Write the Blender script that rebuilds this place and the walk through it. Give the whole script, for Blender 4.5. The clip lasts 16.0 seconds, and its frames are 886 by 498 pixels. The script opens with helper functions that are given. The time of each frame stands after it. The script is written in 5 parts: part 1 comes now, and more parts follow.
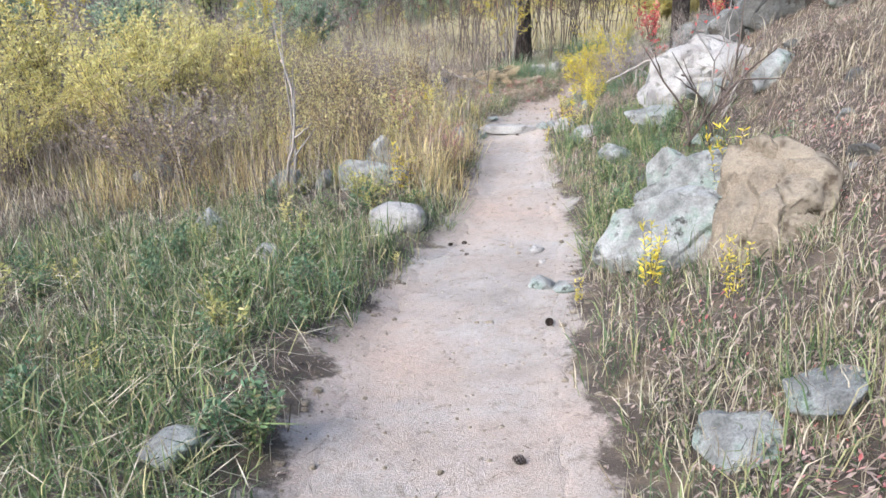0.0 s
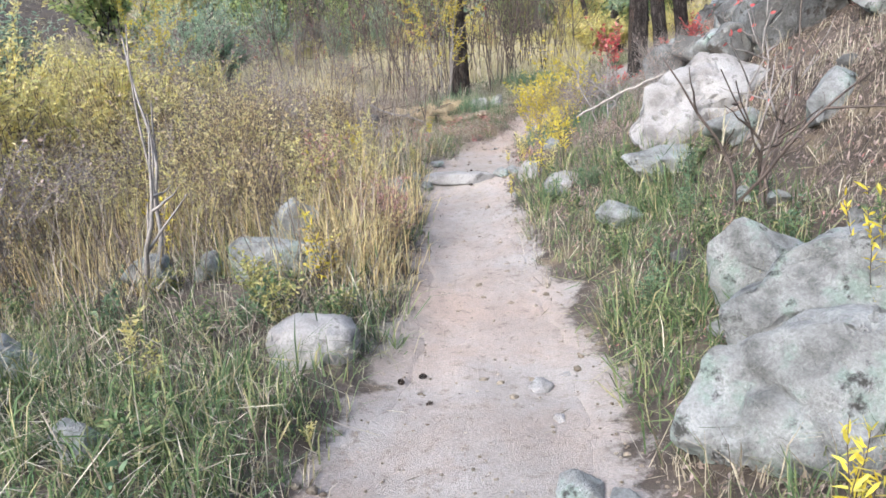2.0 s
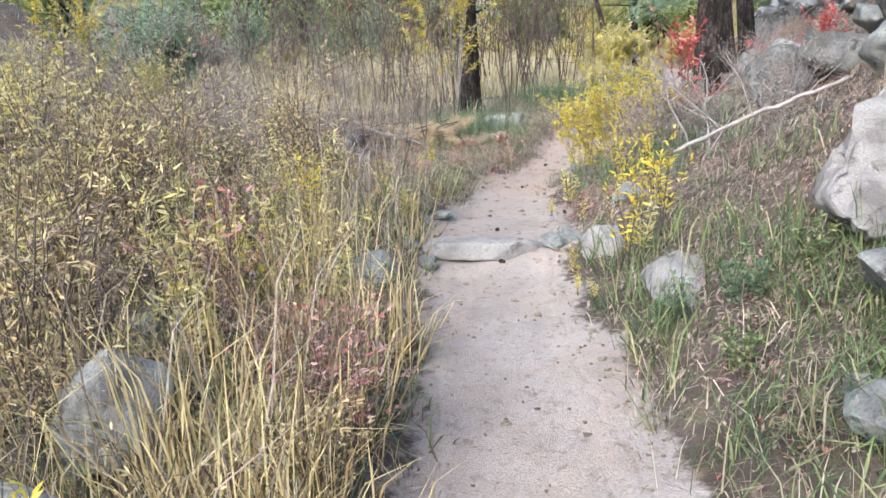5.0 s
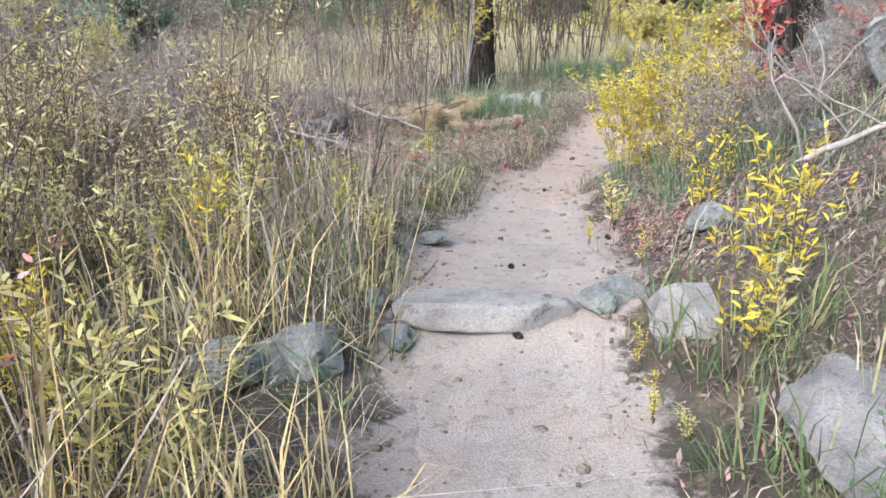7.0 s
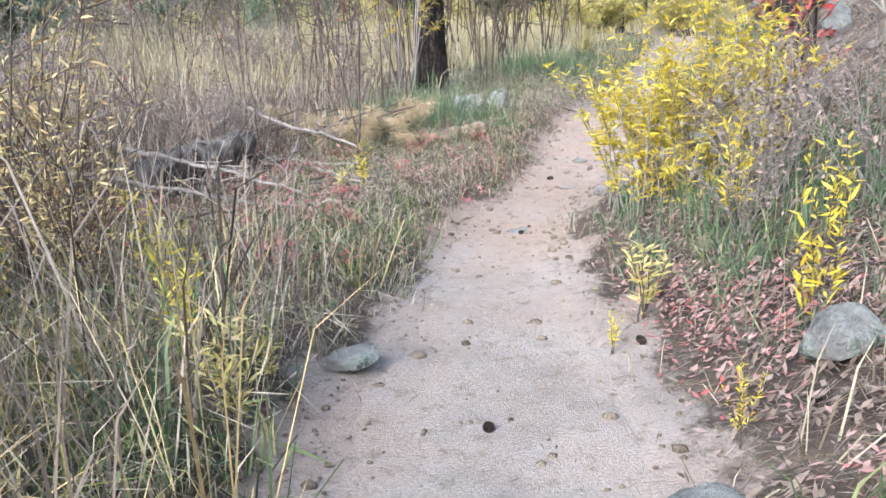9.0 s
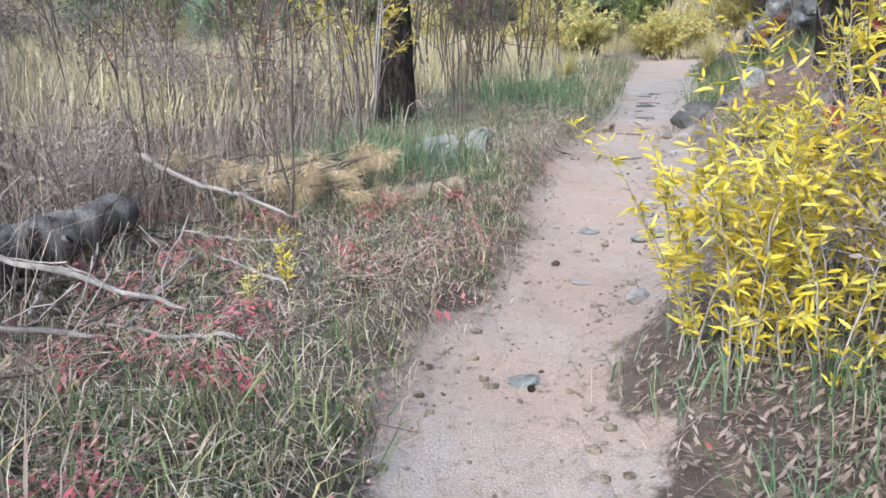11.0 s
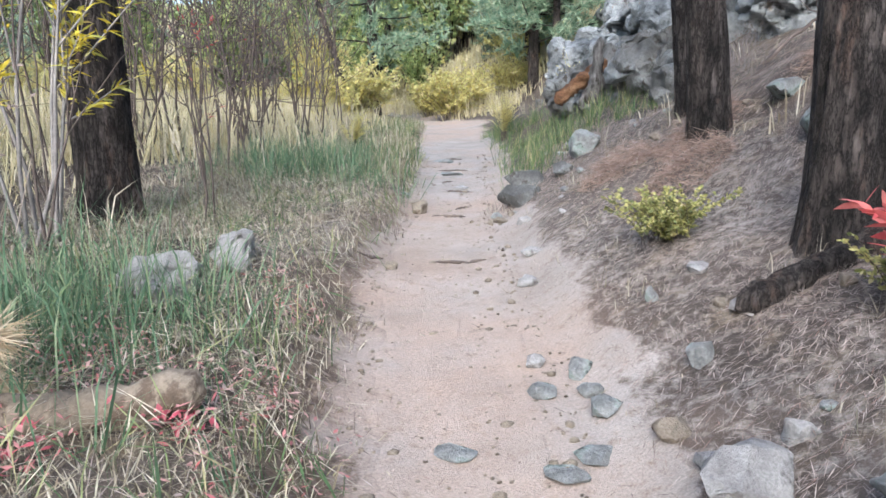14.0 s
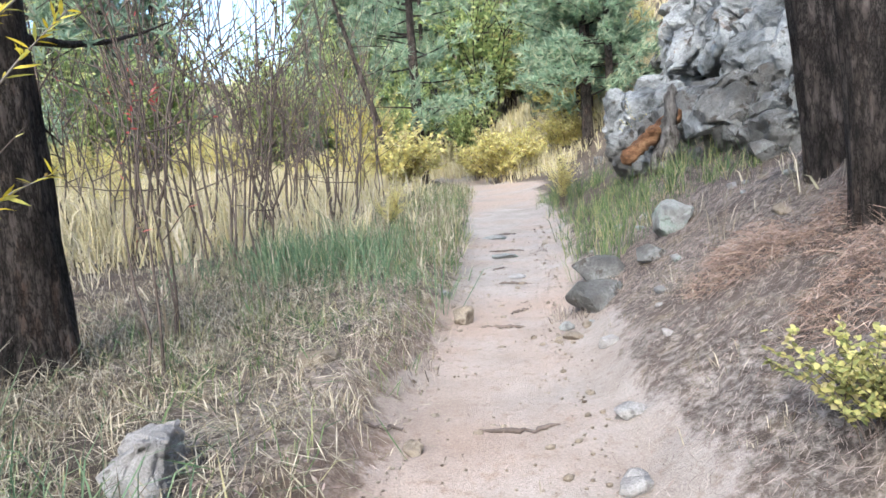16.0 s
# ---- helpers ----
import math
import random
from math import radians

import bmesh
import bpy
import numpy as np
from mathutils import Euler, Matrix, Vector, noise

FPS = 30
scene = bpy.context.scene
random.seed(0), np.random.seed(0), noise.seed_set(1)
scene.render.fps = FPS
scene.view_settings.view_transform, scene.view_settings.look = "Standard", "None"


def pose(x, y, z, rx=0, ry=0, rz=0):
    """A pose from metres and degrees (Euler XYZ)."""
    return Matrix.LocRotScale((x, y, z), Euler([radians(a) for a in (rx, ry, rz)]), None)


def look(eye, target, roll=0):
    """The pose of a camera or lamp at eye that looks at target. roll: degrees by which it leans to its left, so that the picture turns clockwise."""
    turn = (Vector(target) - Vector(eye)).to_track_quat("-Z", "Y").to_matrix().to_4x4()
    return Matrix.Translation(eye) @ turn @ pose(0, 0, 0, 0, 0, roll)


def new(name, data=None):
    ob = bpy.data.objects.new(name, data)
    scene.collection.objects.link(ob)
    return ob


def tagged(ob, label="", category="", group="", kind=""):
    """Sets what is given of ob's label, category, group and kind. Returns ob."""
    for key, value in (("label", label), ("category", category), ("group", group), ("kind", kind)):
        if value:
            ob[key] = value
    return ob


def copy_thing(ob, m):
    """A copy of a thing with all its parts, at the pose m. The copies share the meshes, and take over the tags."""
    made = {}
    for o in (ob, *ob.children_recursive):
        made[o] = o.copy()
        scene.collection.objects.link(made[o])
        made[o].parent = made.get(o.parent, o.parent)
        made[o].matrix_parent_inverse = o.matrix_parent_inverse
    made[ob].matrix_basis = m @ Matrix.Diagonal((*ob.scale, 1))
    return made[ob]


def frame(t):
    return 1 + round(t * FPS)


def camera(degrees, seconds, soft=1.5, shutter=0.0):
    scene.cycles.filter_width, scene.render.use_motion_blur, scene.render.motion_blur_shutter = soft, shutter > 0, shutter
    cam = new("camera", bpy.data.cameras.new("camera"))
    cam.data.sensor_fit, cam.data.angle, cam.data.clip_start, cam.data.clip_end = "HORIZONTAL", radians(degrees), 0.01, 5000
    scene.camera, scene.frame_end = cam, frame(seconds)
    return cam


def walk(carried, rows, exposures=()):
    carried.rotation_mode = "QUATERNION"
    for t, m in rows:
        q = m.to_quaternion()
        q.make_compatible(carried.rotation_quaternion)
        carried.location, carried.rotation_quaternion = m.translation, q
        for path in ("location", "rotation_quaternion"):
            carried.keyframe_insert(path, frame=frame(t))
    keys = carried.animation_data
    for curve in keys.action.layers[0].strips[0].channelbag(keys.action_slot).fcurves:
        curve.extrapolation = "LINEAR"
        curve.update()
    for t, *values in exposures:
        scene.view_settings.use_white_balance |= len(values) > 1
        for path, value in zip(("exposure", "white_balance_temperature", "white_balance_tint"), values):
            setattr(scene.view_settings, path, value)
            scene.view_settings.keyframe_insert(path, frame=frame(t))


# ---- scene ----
cam = camera(64.0, 16.0, 1.6)
PATH = [
    (0, (1.102, -0.066, 1.822), (0.892, 1.831, 1.224), -3.1),
    (0.5, (1.0, 0.514, 1.743), (0.878, 2.429, 1.179), -3.1),
    (1, (0.91, 1.14, 1.696), (0.836, 3.065, 1.156), -3.5),
    (1.5, (0.802, 1.776, 1.661), (0.76, 3.704, 1.133), -3.9),
    (2, (0.817, 2.379, 1.661), (0.799, 4.312, 1.147), -3.9),
    (2.5, (0.738, 2.975, 1.596), (0.726, 4.91, 1.091), -4.1),
    (3, (0.746, 3.548, 1.598), (0.75, 5.485, 1.099), -4.0),
    (3.5, (0.753, 4.135, 1.597), (0.759, 6.074, 1.109), -3.9),
    (4, (0.687, 4.735, 1.606), (0.708, 6.676, 1.121), -3.6),
    (4.5, (0.694, 5.338, 1.563), (0.71, 7.281, 1.087), -3.0),
    (6.8, (0.853, 7.683, 1.423), (0.805, 9.612, 0.895), -1.2),
    (7, (0.859, 7.886, 1.412), (0.824, 9.812, 0.875), -1.2),
    (7.5, (0.87, 8.386, 1.36), (0.838, 10.309, 0.813), -1.3),
    (8, (0.853, 8.851, 1.357), (0.848, 10.773, 0.803), -1.5),
    (8.5, (0.95, 9.318, 1.339), (0.975, 11.231, 0.757), -2.4),
    (9, (0.979, 9.798, 1.383), (1.056, 11.718, 0.83), -2.5),
    (9.2, (0.985, 9.972, 1.403), (1.074, 11.895, 0.861), -2.3),
    (11.3, (1.096, 11.932, 1.488), (1.311, 13.855, 0.981), -0.7),
    (11.5, (1.098, 12.075, 1.474), (1.352, 13.996, 0.975), -0.5),
    (12, (1.109, 12.558, 1.471), (1.509, 14.459, 0.992), -0.5),
    (12.5, (1.229, 13.044, 1.479), (1.726, 14.931, 1.038), -1.0),
    (13, (1.283, 13.499, 1.476), (1.872, 15.364, 1.054), -1.3),
    (13.5, (1.447, 13.988, 1.469), (2.151, 15.814, 1.054), -0.9),
    (14, (1.641, 14.461, 1.489), (2.403, 16.273, 1.12), -0.8),
    (14.5, (1.763, 14.919, 1.543), (2.569, 16.724, 1.242), -0.9),
    (15, (1.974, 15.329, 1.561), (2.77, 17.148, 1.315), -1.7),
    (15.5, (2.19, 15.743, 1.574), (2.909, 17.596, 1.349), -2.4),
    (16, (2.43, 16.139, 1.663), (3.055, 18.028, 1.464), -4.2),
]
EXPOSURES = ((0, 1.82, 6250, 9), (4.5, 1.75, 6300, 10), (8, 1.75, 6150, 9), (9, 1.9, 6150, 9), (11.5, 1.64, 6000, 8), (13.5, 1.72, 5900, 8), (14.5, 1.78, 6100, 8), (16, 1.95, 6200, 8))
walk(cam, [(t, look(e, g, r)) for t, e, g, r in PATH], EXPOSURES)

# ---- world, sun and exposure ----
world = bpy.data.worlds.new("world")
scene.world = world
world.use_nodes = True
wn = world.node_tree
sky = wn.nodes.new("ShaderNodeTexSky")
sky.sky_type, sky.sun_disc = "NISHITA", False
sky.sun_elevation, sky.sun_rotation = radians(38), radians(215)
sky.air_density, sky.dust_density, sky.ozone_density = 1.0, 3.0, 1.0
wn.links.new(sky.outputs[0], wn.nodes["Background"].inputs[0])
wn.nodes["Background"].inputs[1].default_value = 0.15
sun = new("sun", bpy.data.lights.new("sun", "SUN"))
sun.data.energy, sun.data.angle, sun.data.color = 1.25, radians(32), (1.0, 0.985, 0.97)
sun.matrix_world = look((-14, -20, 19), (0, 0, 0))


# ---- materials ----
def nodes_of(name):
    m = bpy.data.materials.new(name)
    m.use_nodes = True
    return m, m.node_tree.nodes, m.node_tree.links, m.node_tree.nodes["Principled BSDF"]


def ramp_node(n, stops):
    r = n.new("ShaderNodeValToRGB")
    e = r.color_ramp.elements
    while len(e) < len(stops):
        e.new(0.5)
    for k, (at, rgb) in enumerate(stops):
        e[k].position, e[k].color = at, (*rgb, 1)
    return r


def tint(n, l, vec, stops, size, spots, spots2):
    """A ramp over broad noise with patches of other colours; returns the noise and the colour."""
    big = n.new("ShaderNodeTexNoise")
    big.inputs["Scale"].default_value, big.inputs["Detail"].default_value, big.inputs["Roughness"].default_value = size, 8, 0.65
    l.new(vec, big.inputs["Vector"])
    col = ramp_node(n, stops)
    l.new(big.outputs[0], col.inputs[0])
    last = col.outputs[0]
    for sp in (spots, spots2):
        if sp:
            rgb, scale, lo, hi = sp
            q = n.new("ShaderNodeTexNoise")
            q.inputs["Scale"].default_value, q.inputs["Detail"].default_value, q.inputs["Roughness"].default_value = scale, 7, 0.7
            l.new(vec, q.inputs["Vector"])
            rr = ramp_node(n, [(lo, (0, 0, 0)), (hi, (1, 1, 1))])
            l.new(q.outputs[0], rr.inputs[0])
            mx = n.new("ShaderNodeMix")
            mx.data_type = "RGBA"
            mx.inputs[7].default_value = (*rgb, 1)
            l.new(rr.outputs[0], mx.inputs[0])
            l.new(last, mx.inputs[6])
            last = mx.outputs[2]
    return big.outputs[0], last


def surface(name, stops, size=8.0, spots=None, rough=0.9, bump=0.4, grain=60.0, depth=0.02, stretch=(1, 1, 1), world_space=False, spots2=None, worn=None, plates=0.0):
    """A solid surface with broad and fine variation and relief; worn: a second look where the mesh says it is trodden."""
    m, n, l, b = nodes_of(name)
    if world_space:
        src = n.new("ShaderNodeNewGeometry").outputs["Position"]
    else:
        src = n.new("ShaderNodeTexCoord").outputs["Object"]
    mp = n.new("ShaderNodeMapping")
    mp.inputs["Scale"].default_value = stretch
    l.new(src, mp.inputs[0])
    big, last = tint(n, l, mp.outputs[0], stops, size, spots, spots2)
    if worn:
        _, other = tint(n, l, mp.outputs[0], *worn)
        at = n.new("ShaderNodeAttribute")
        at.attribute_name = "worn"
        mx = n.new("ShaderNodeMix")
        mx.data_type = "RGBA"
        rag = n.new("ShaderNodeTexNoise")
        rag.inputs["Scale"].default_value, rag.inputs["Detail"].default_value, rag.inputs["Roughness"].default_value = 16, 8, 0.75
        l.new(mp.outputs[0], rag.inputs["Vector"])
        sum_ = n.new("ShaderNodeMath")
        sum_.operation = "MULTIPLY_ADD"
        sum_.inputs[1].default_value = 1.5
        l.new(rag.outputs[0], sum_.inputs[0])
        l.new(at.outputs["Fac"], sum_.inputs[2])
        edge = ramp_node(n, [(0.45, (0, 0, 0)), (0.61, (1, 1, 1))])
        half = n.new("ShaderNodeMath")
        half.operation = "MULTIPLY"
        half.inputs[1].default_value = 0.5
        l.new(sum_.outputs[0], half.inputs[0])
        l.new(half.outputs[0], edge.inputs[0])
        l.new(edge.outputs[0], mx.inputs[0])
        l.new(last, mx.inputs[6])
        l.new(other, mx.inputs[7])
        last = mx.outputs[2]
        at = n.new("ShaderNodeAttribute")
        at.attribute_name = "rusty"
        mx = n.new("ShaderNodeMix")
        mx.data_type = "RGBA"
        mx.inputs[7].default_value = (0.34, 0.235, 0.175, 1)
        l.new(at.outputs["Fac"], mx.inputs[0])
        l.new(last, mx.inputs[6])
        last = mx.outputs[2]
    fine = n.new("ShaderNodeTexNoise")
    fine.inputs["Scale"].default_value, fine.inputs["Detail"].default_value, fine.inputs["Roughness"].default_value = grain, 5, 0.7
    l.new(mp.outputs[0], fine.inputs["Vector"])
    fr = ramp_node(n, [(0.3, (0.7, 0.7, 0.7)), (0.7, (1.22, 1.22, 1.22))])
    l.new(fine.outputs[0], fr.inputs[0])
    mul = n.new("ShaderNodeMix")
    mul.data_type, mul.blend_type = "RGBA", "MULTIPLY"
    mul.inputs[0].default_value = 1.0
    l.new(last, mul.inputs[6])
    l.new(fr.outputs[0], mul.inputs[7])
    l.new(mul.outputs[2], b.inputs["Base Color"])
    if plates:
        warp = n.new("ShaderNodeVectorMath")
        warp.operation = "MULTIPLY_ADD"
        warp.inputs[1].default_value = (0.12, 0.12, 0.12)
        l.new(fine.outputs["Color"], warp.inputs[0])
        l.new(mp.outputs[0], warp.inputs[2])
        vo = n.new("ShaderNodeTexVoronoi")
        vo.feature = "DISTANCE_TO_EDGE"
        vo.inputs["Scale"].default_value = plates
        l.new(warp.outputs[0], vo.inputs["Vector"])
        vr = ramp_node(n, [(0.0, (0.16, 0.16, 0.16)), (0.1, (0.7, 0.7, 0.7)), (0.3, (1.15, 1.15, 1.15))])
        l.new(vo.outputs["Distance"], vr.inputs[0])
        mul2 = n.new("ShaderNodeMix")
        mul2.data_type, mul2.blend_type = "RGBA", "MULTIPLY"
        mul2.inputs[0].default_value = 1.0
        l.new(mul.outputs[2], mul2.inputs[6])
        l.new(vr.outputs[0], mul2.inputs[7])
        mul = mul2
        l.new(mul.outputs[2], b.inputs["Base Color"])
    b.inputs["Roughness"].default_value = rough
    b.inputs["Specular IOR Level"].default_value = 0.25
    add = n.new("ShaderNodeMath")
    add.operation = "ADD"
    l.new(big, add.inputs[0])
    l.new(fine.outputs[0], add.inputs[1])
    if plates:
        more = n.new("ShaderNodeMath")
        more.operation = "ADD"
        l.new(add.outputs[0], more.inputs[0])
        l.new(vr.outputs[0], more.inputs[1])
        add = more
    bp = n.new("ShaderNodeBump")
    bp.inputs["Strength"].default_value, bp.inputs["Distance"].default_value = bump, depth
    l.new(add.outputs[0], bp.inputs["Height"])
    l.new(bp.outputs[0], b.inputs["Normal"])
    return m


def pieces(name, stops, rough=0.7, sheen=0.25):
    """Leaves, blades and needles: each piece takes its own tint from the ramp, and lets some light through."""
    m, n, l, b = nodes_of(name)
    g = n.new("ShaderNodeNewGeometry")
    col = ramp_node(n, stops)
    l.new(g.outputs["Random Per Island"], col.inputs[0])
    q = n.new("ShaderNodeTexNoise")
    q.inputs["Scale"].default_value = 30
    l.new(g.outputs["Position"], q.inputs["Vector"])
    fr = ramp_node(n, [(0.3, (0.75, 0.75, 0.75)), (0.7, (1.15, 1.15, 1.15))])
    l.new(q.outputs[0], fr.inputs[0])
    mul = n.new("ShaderNodeMix")
    mul.data_type, mul.blend_type = "RGBA", "MULTIPLY"
    mul.inputs[0].default_value = 1.0
    l.new(col.outputs[0], mul.inputs[6])
    l.new(fr.outputs[0], mul.inputs[7])
    l.new(mul.outputs[2], b.inputs["Base Color"])
    b.inputs["Roughness"].default_value = rough
    tr = n.new("ShaderNodeBsdfTranslucent")
    l.new(mul.outputs[2], tr.inputs[0])
    ms = n.new("ShaderNodeMixShader")
    ms.inputs[0].default_value = sheen
    l.new(b.outputs[0], ms.inputs[1])
    l.new(tr.outputs[0], ms.inputs[2])
    l.new(ms.outputs[0], n["Material Output"].inputs[0])
    return m


TRODDEN = ([(0.3, (0.23, 0.206, 0.188)), (0.5, (0.31, 0.283, 0.263)), (0.7, (0.37, 0.345, 0.327))], 1.4, ((0.34, 0.272, 0.232), 0.4, 0.44, 0.6), ((0.2, 0.168, 0.145), 14, 0.54, 0.68))
SOIL = surface("soil", [(0.3, (0.036, 0.029, 0.024)), (0.5, (0.078, 0.063, 0.053)), (0.7, (0.135, 0.113, 0.097))], 1.3, ((0.148, 0.117, 0.082), 4, 0.52, 0.62), 0.95, 0.6, 90, 0.025, world_space=True, spots2=((0.078, 0.066, 0.055), 9, 0.55, 0.6), worn=TRODDEN)
GRANITE = surface("grey_granite", [(0.34, (0.117, 0.119, 0.117)), (0.45, (0.242, 0.25, 0.248)), (0.6, (0.39, 0.406, 0.41))], 3.4, ((0.265, 0.328, 0.3), 5, 0.5, 0.6), 0.85, 0.9, 70, 0.04, spots2=((0.07, 0.07, 0.066), 6, 0.57, 0.64))
PALE = surface("pale_granite", [(0.34, (0.19, 0.18, 0.178)), (0.48, (0.32, 0.312, 0.308)), (0.66, (0.42, 0.417, 0.415))], 3.0, ((0.14, 0.135, 0.13), 6, 0.56, 0.66), 0.85, 0.8, 90, 0.03)
TAN = surface("tan_sandstone", [(0.34, (0.133, 0.109, 0.086)), (0.48, (0.257, 0.218, 0.172)), (0.66, (0.367, 0.328, 0.269))], 2.5, ((0.101, 0.078, 0.058), 5, 0.52, 0.62), 0.9, 0.8, 80, 0.035)
DARKROCK = surface("dark_rock", [(0.3, (0.047, 0.047, 0.045)), (0.5, (0.133, 0.133, 0.129)), (0.7, (0.187, 0.191, 0.187))], 1.6, ((0.234, 0.246, 0.246), 2.2, 0.5, 0.6), 0.9, 0.8, 40, 0.06, spots2=((0.078, 0.07, 0.062), 4, 0.56, 0.62))
CLIFF = surface("cliff_rock", [(0.36, (0.047, 0.051, 0.051)), (0.46, (0.211, 0.226, 0.234)), (0.62, (0.406, 0.429, 0.437))], 0.9, ((0.094, 0.086, 0.078), 1.6, 0.56, 0.63), 0.9, 0.9, 12, 0.15, spots2=((0.265, 0.187, 0.133), 1.1, 0.6, 0.68))
BARK = surface("pine_bark", [(0.36, (0.03, 0.025, 0.022)), (0.48, (0.075, 0.062, 0.056)), (0.64, (0.15, 0.129, 0.118))], 7, ((0.12, 0.083, 0.067), 5, 0.54, 0.62), 0.95, 1.0, 45, 0.05, stretch=(1, 1, 0.28), plates=17)
TWIG = surface("brown_twig", [(0.3, (0.05, 0.039, 0.034)), (0.7, (0.15, 0.122, 0.108))], 5, None, 0.9, 0.3, 60, 0.005)
GREYTWIG = surface("grey_twig", [(0.3, (0.15, 0.14, 0.132)), (0.7, (0.34, 0.315, 0.3))], 5, None, 0.9, 0.3, 60, 0.005)
SNAG = surface("weathered_wood", [(0.36, (0.03, 0.028, 0.026)), (0.5, (0.12, 0.115, 0.112)), (0.7, (0.328, 0.32, 0.312))], 5, ((0.039, 0.031, 0.027), 3, 0.55, 0.62), 0.9, 0.8, 50, 0.02, stretch=(1, 1, 0.25))
ROTTEN = surface("rotten_wood", [(0.3, (0.05, 0.027, 0.017)), (0.5, (0.14, 0.072, 0.038)), (0.7, (0.25, 0.15, 0.085))], 5, None, 0.95, 0.9, 40, 0.03, stretch=(0.3, 1, 1))
PALELOG = surface("bare_log", [(0.3, (0.13, 0.105, 0.08)), (0.7, (0.27, 0.225, 0.175))], 4, ((0.1, 0.075, 0.055), 6, 0.52, 0.6), 0.9, 0.9, 50, 0.015)
CONE = surface("cone_scales", [(0.3, (0.027, 0.02, 0.016)), (0.7, (0.078, 0.055, 0.043))], 20, None, 0.9, 0.8, 80, 0.01)

YELLOW = pieces("yellow_leaves", [(0, (0.53, 0.4, 0.03)), (0.3, (0.65, 0.53, 0.05)), (0.7, (0.69, 0.6, 0.1)), (0.9, (0.46, 0.47, 0.12)), (1, (0.36, 0.26, 0.09))], 0.6, 0.4)
LIME = pieces("yellow_green_leaves", [(0, (0.62, 0.52, 0.16)), (0.4, (0.72, 0.66, 0.3)), (0.7, (0.58, 0.58, 0.26)), (1, (0.58, 0.48, 0.3))], 0.65, 0.5)
RUSTY = pieces("rusty_needles", [(0, (0.1, 0.062, 0.046)), (0.5, (0.27, 0.185, 0.148)), (1, (0.4, 0.31, 0.26))], 0.8, 0.1)
CRIMSON = pieces("crimson_leaves", [(0, (0.38, 0.05, 0.085)), (0.5, (0.47, 0.13, 0.15)), (1, (0.46, 0.25, 0.235))], 0.65, 0.3)
RED = pieces("red_leaves", [(0, (0.406, 0.055, 0.062)), (0.5, (0.53, 0.109, 0.101)), (1, (0.468, 0.172, 0.156))], 0.65, 0.35)
PINK = pieces("pink_leaves", [(0, (0.39, 0.094, 0.094)), (0.3, (0.437, 0.234, 0.218)), (0.7, (0.468, 0.328, 0.296)), (1, (0.312, 0.125, 0.125))], 0.7, 0.3)
DRYLEAF = pieces("dry_leaves", [(0, (0.109, 0.082, 0.066)), (0.5, (0.25, 0.199, 0.164)), (1, (0.359, 0.281, 0.257))], 0.8, 0.25)
STRAW = pieces("dry_grass", [(0, (0.06, 0.046, 0.031)), (0.3, (0.2, 0.166, 0.112)), (0.65, (0.421, 0.378, 0.289)), (0.85, (0.53, 0.484, 0.39)), (1, (0.265, 0.261, 0.164))], 0.8, 0.2)
GOLD = pieces("golden_grass", [(0, (0.13, 0.085, 0.045)), (0.25, (0.47, 0.36, 0.175)), (0.65, (0.6, 0.5, 0.27)), (0.85, (0.56, 0.52, 0.27)), (1, (0.281, 0.195, 0.125))], 0.8, 0.3)
GREEN = pieces("green_grass", [(0, (0.035, 0.065, 0.028)), (0.4, (0.085, 0.145, 0.055)), (0.75, (0.18, 0.225, 0.09)), (1, (0.37, 0.33, 0.18))], 0.7, 0.25)
DEEP = pieces("deep_green_grass", [(0, (0.07, 0.14, 0.078)), (0.5, (0.125, 0.211, 0.117)), (1, (0.234, 0.289, 0.164))], 0.7, 0.35)
BROWNSTEM = pieces("brown_weed_stems", [(0, (0.05, 0.04, 0.034)), (0.4, (0.19, 0.155, 0.13)), (0.8, (0.46, 0.41, 0.35)), (1, (0.27, 0.21, 0.18))], 0.85, 0.25)
DUFF = pieces("fallen_pine_needles", [(0, (0.06, 0.044, 0.037)), (0.4, (0.25, 0.205, 0.18)), (0.8, (0.48, 0.415, 0.375)), (1, (0.24, 0.14, 0.11))], 0.85, 0.1)
NEEDLE = pieces("pine_needles", [(0, (0.18, 0.3, 0.2)), (0.5, (0.37, 0.5, 0.36)), (0.85, (0.5, 0.58, 0.42)), (1, (0.56, 0.56, 0.38))], 0.65, 0.6)
FRESH = pieces("light_green_leaves", [(0, (0.25, 0.36, 0.16)), (0.5, (0.44, 0.54, 0.24)), (1, (0.6, 0.62, 0.28))], 0.6, 0.5)
DEADNEEDLE = pieces("dead_straw_needles", [(0, (0.374, 0.289, 0.172)), (0.5, (0.53, 0.437, 0.296)), (1, (0.608, 0.53, 0.39))], 0.8, 0.3)
MEADOW = pieces("meadow_grass", [(0, (0.484, 0.421, 0.234)), (0.5, (0.593, 0.546, 0.351)), (1, (0.624, 0.562, 0.437))], 0.8, 0.4)
OLIVE = pieces("olive_leaves", [(0, (0.156, 0.187, 0.07)), (0.5, (0.328, 0.328, 0.109)), (0.85, (0.452, 0.406, 0.156)), (1, (0.468, 0.421, 0.234))], 0.65, 0.3)


# ---- mesh tools ----
def thing(name, label, category, group="", kind="", at=(0, 0, 0), turn=0.0):
    ob = new(name)
    ob.empty_display_size = 0.1
    ob.matrix_world = pose(*at, 0, 0, turn)
    return tagged(ob, label, category, group, kind)


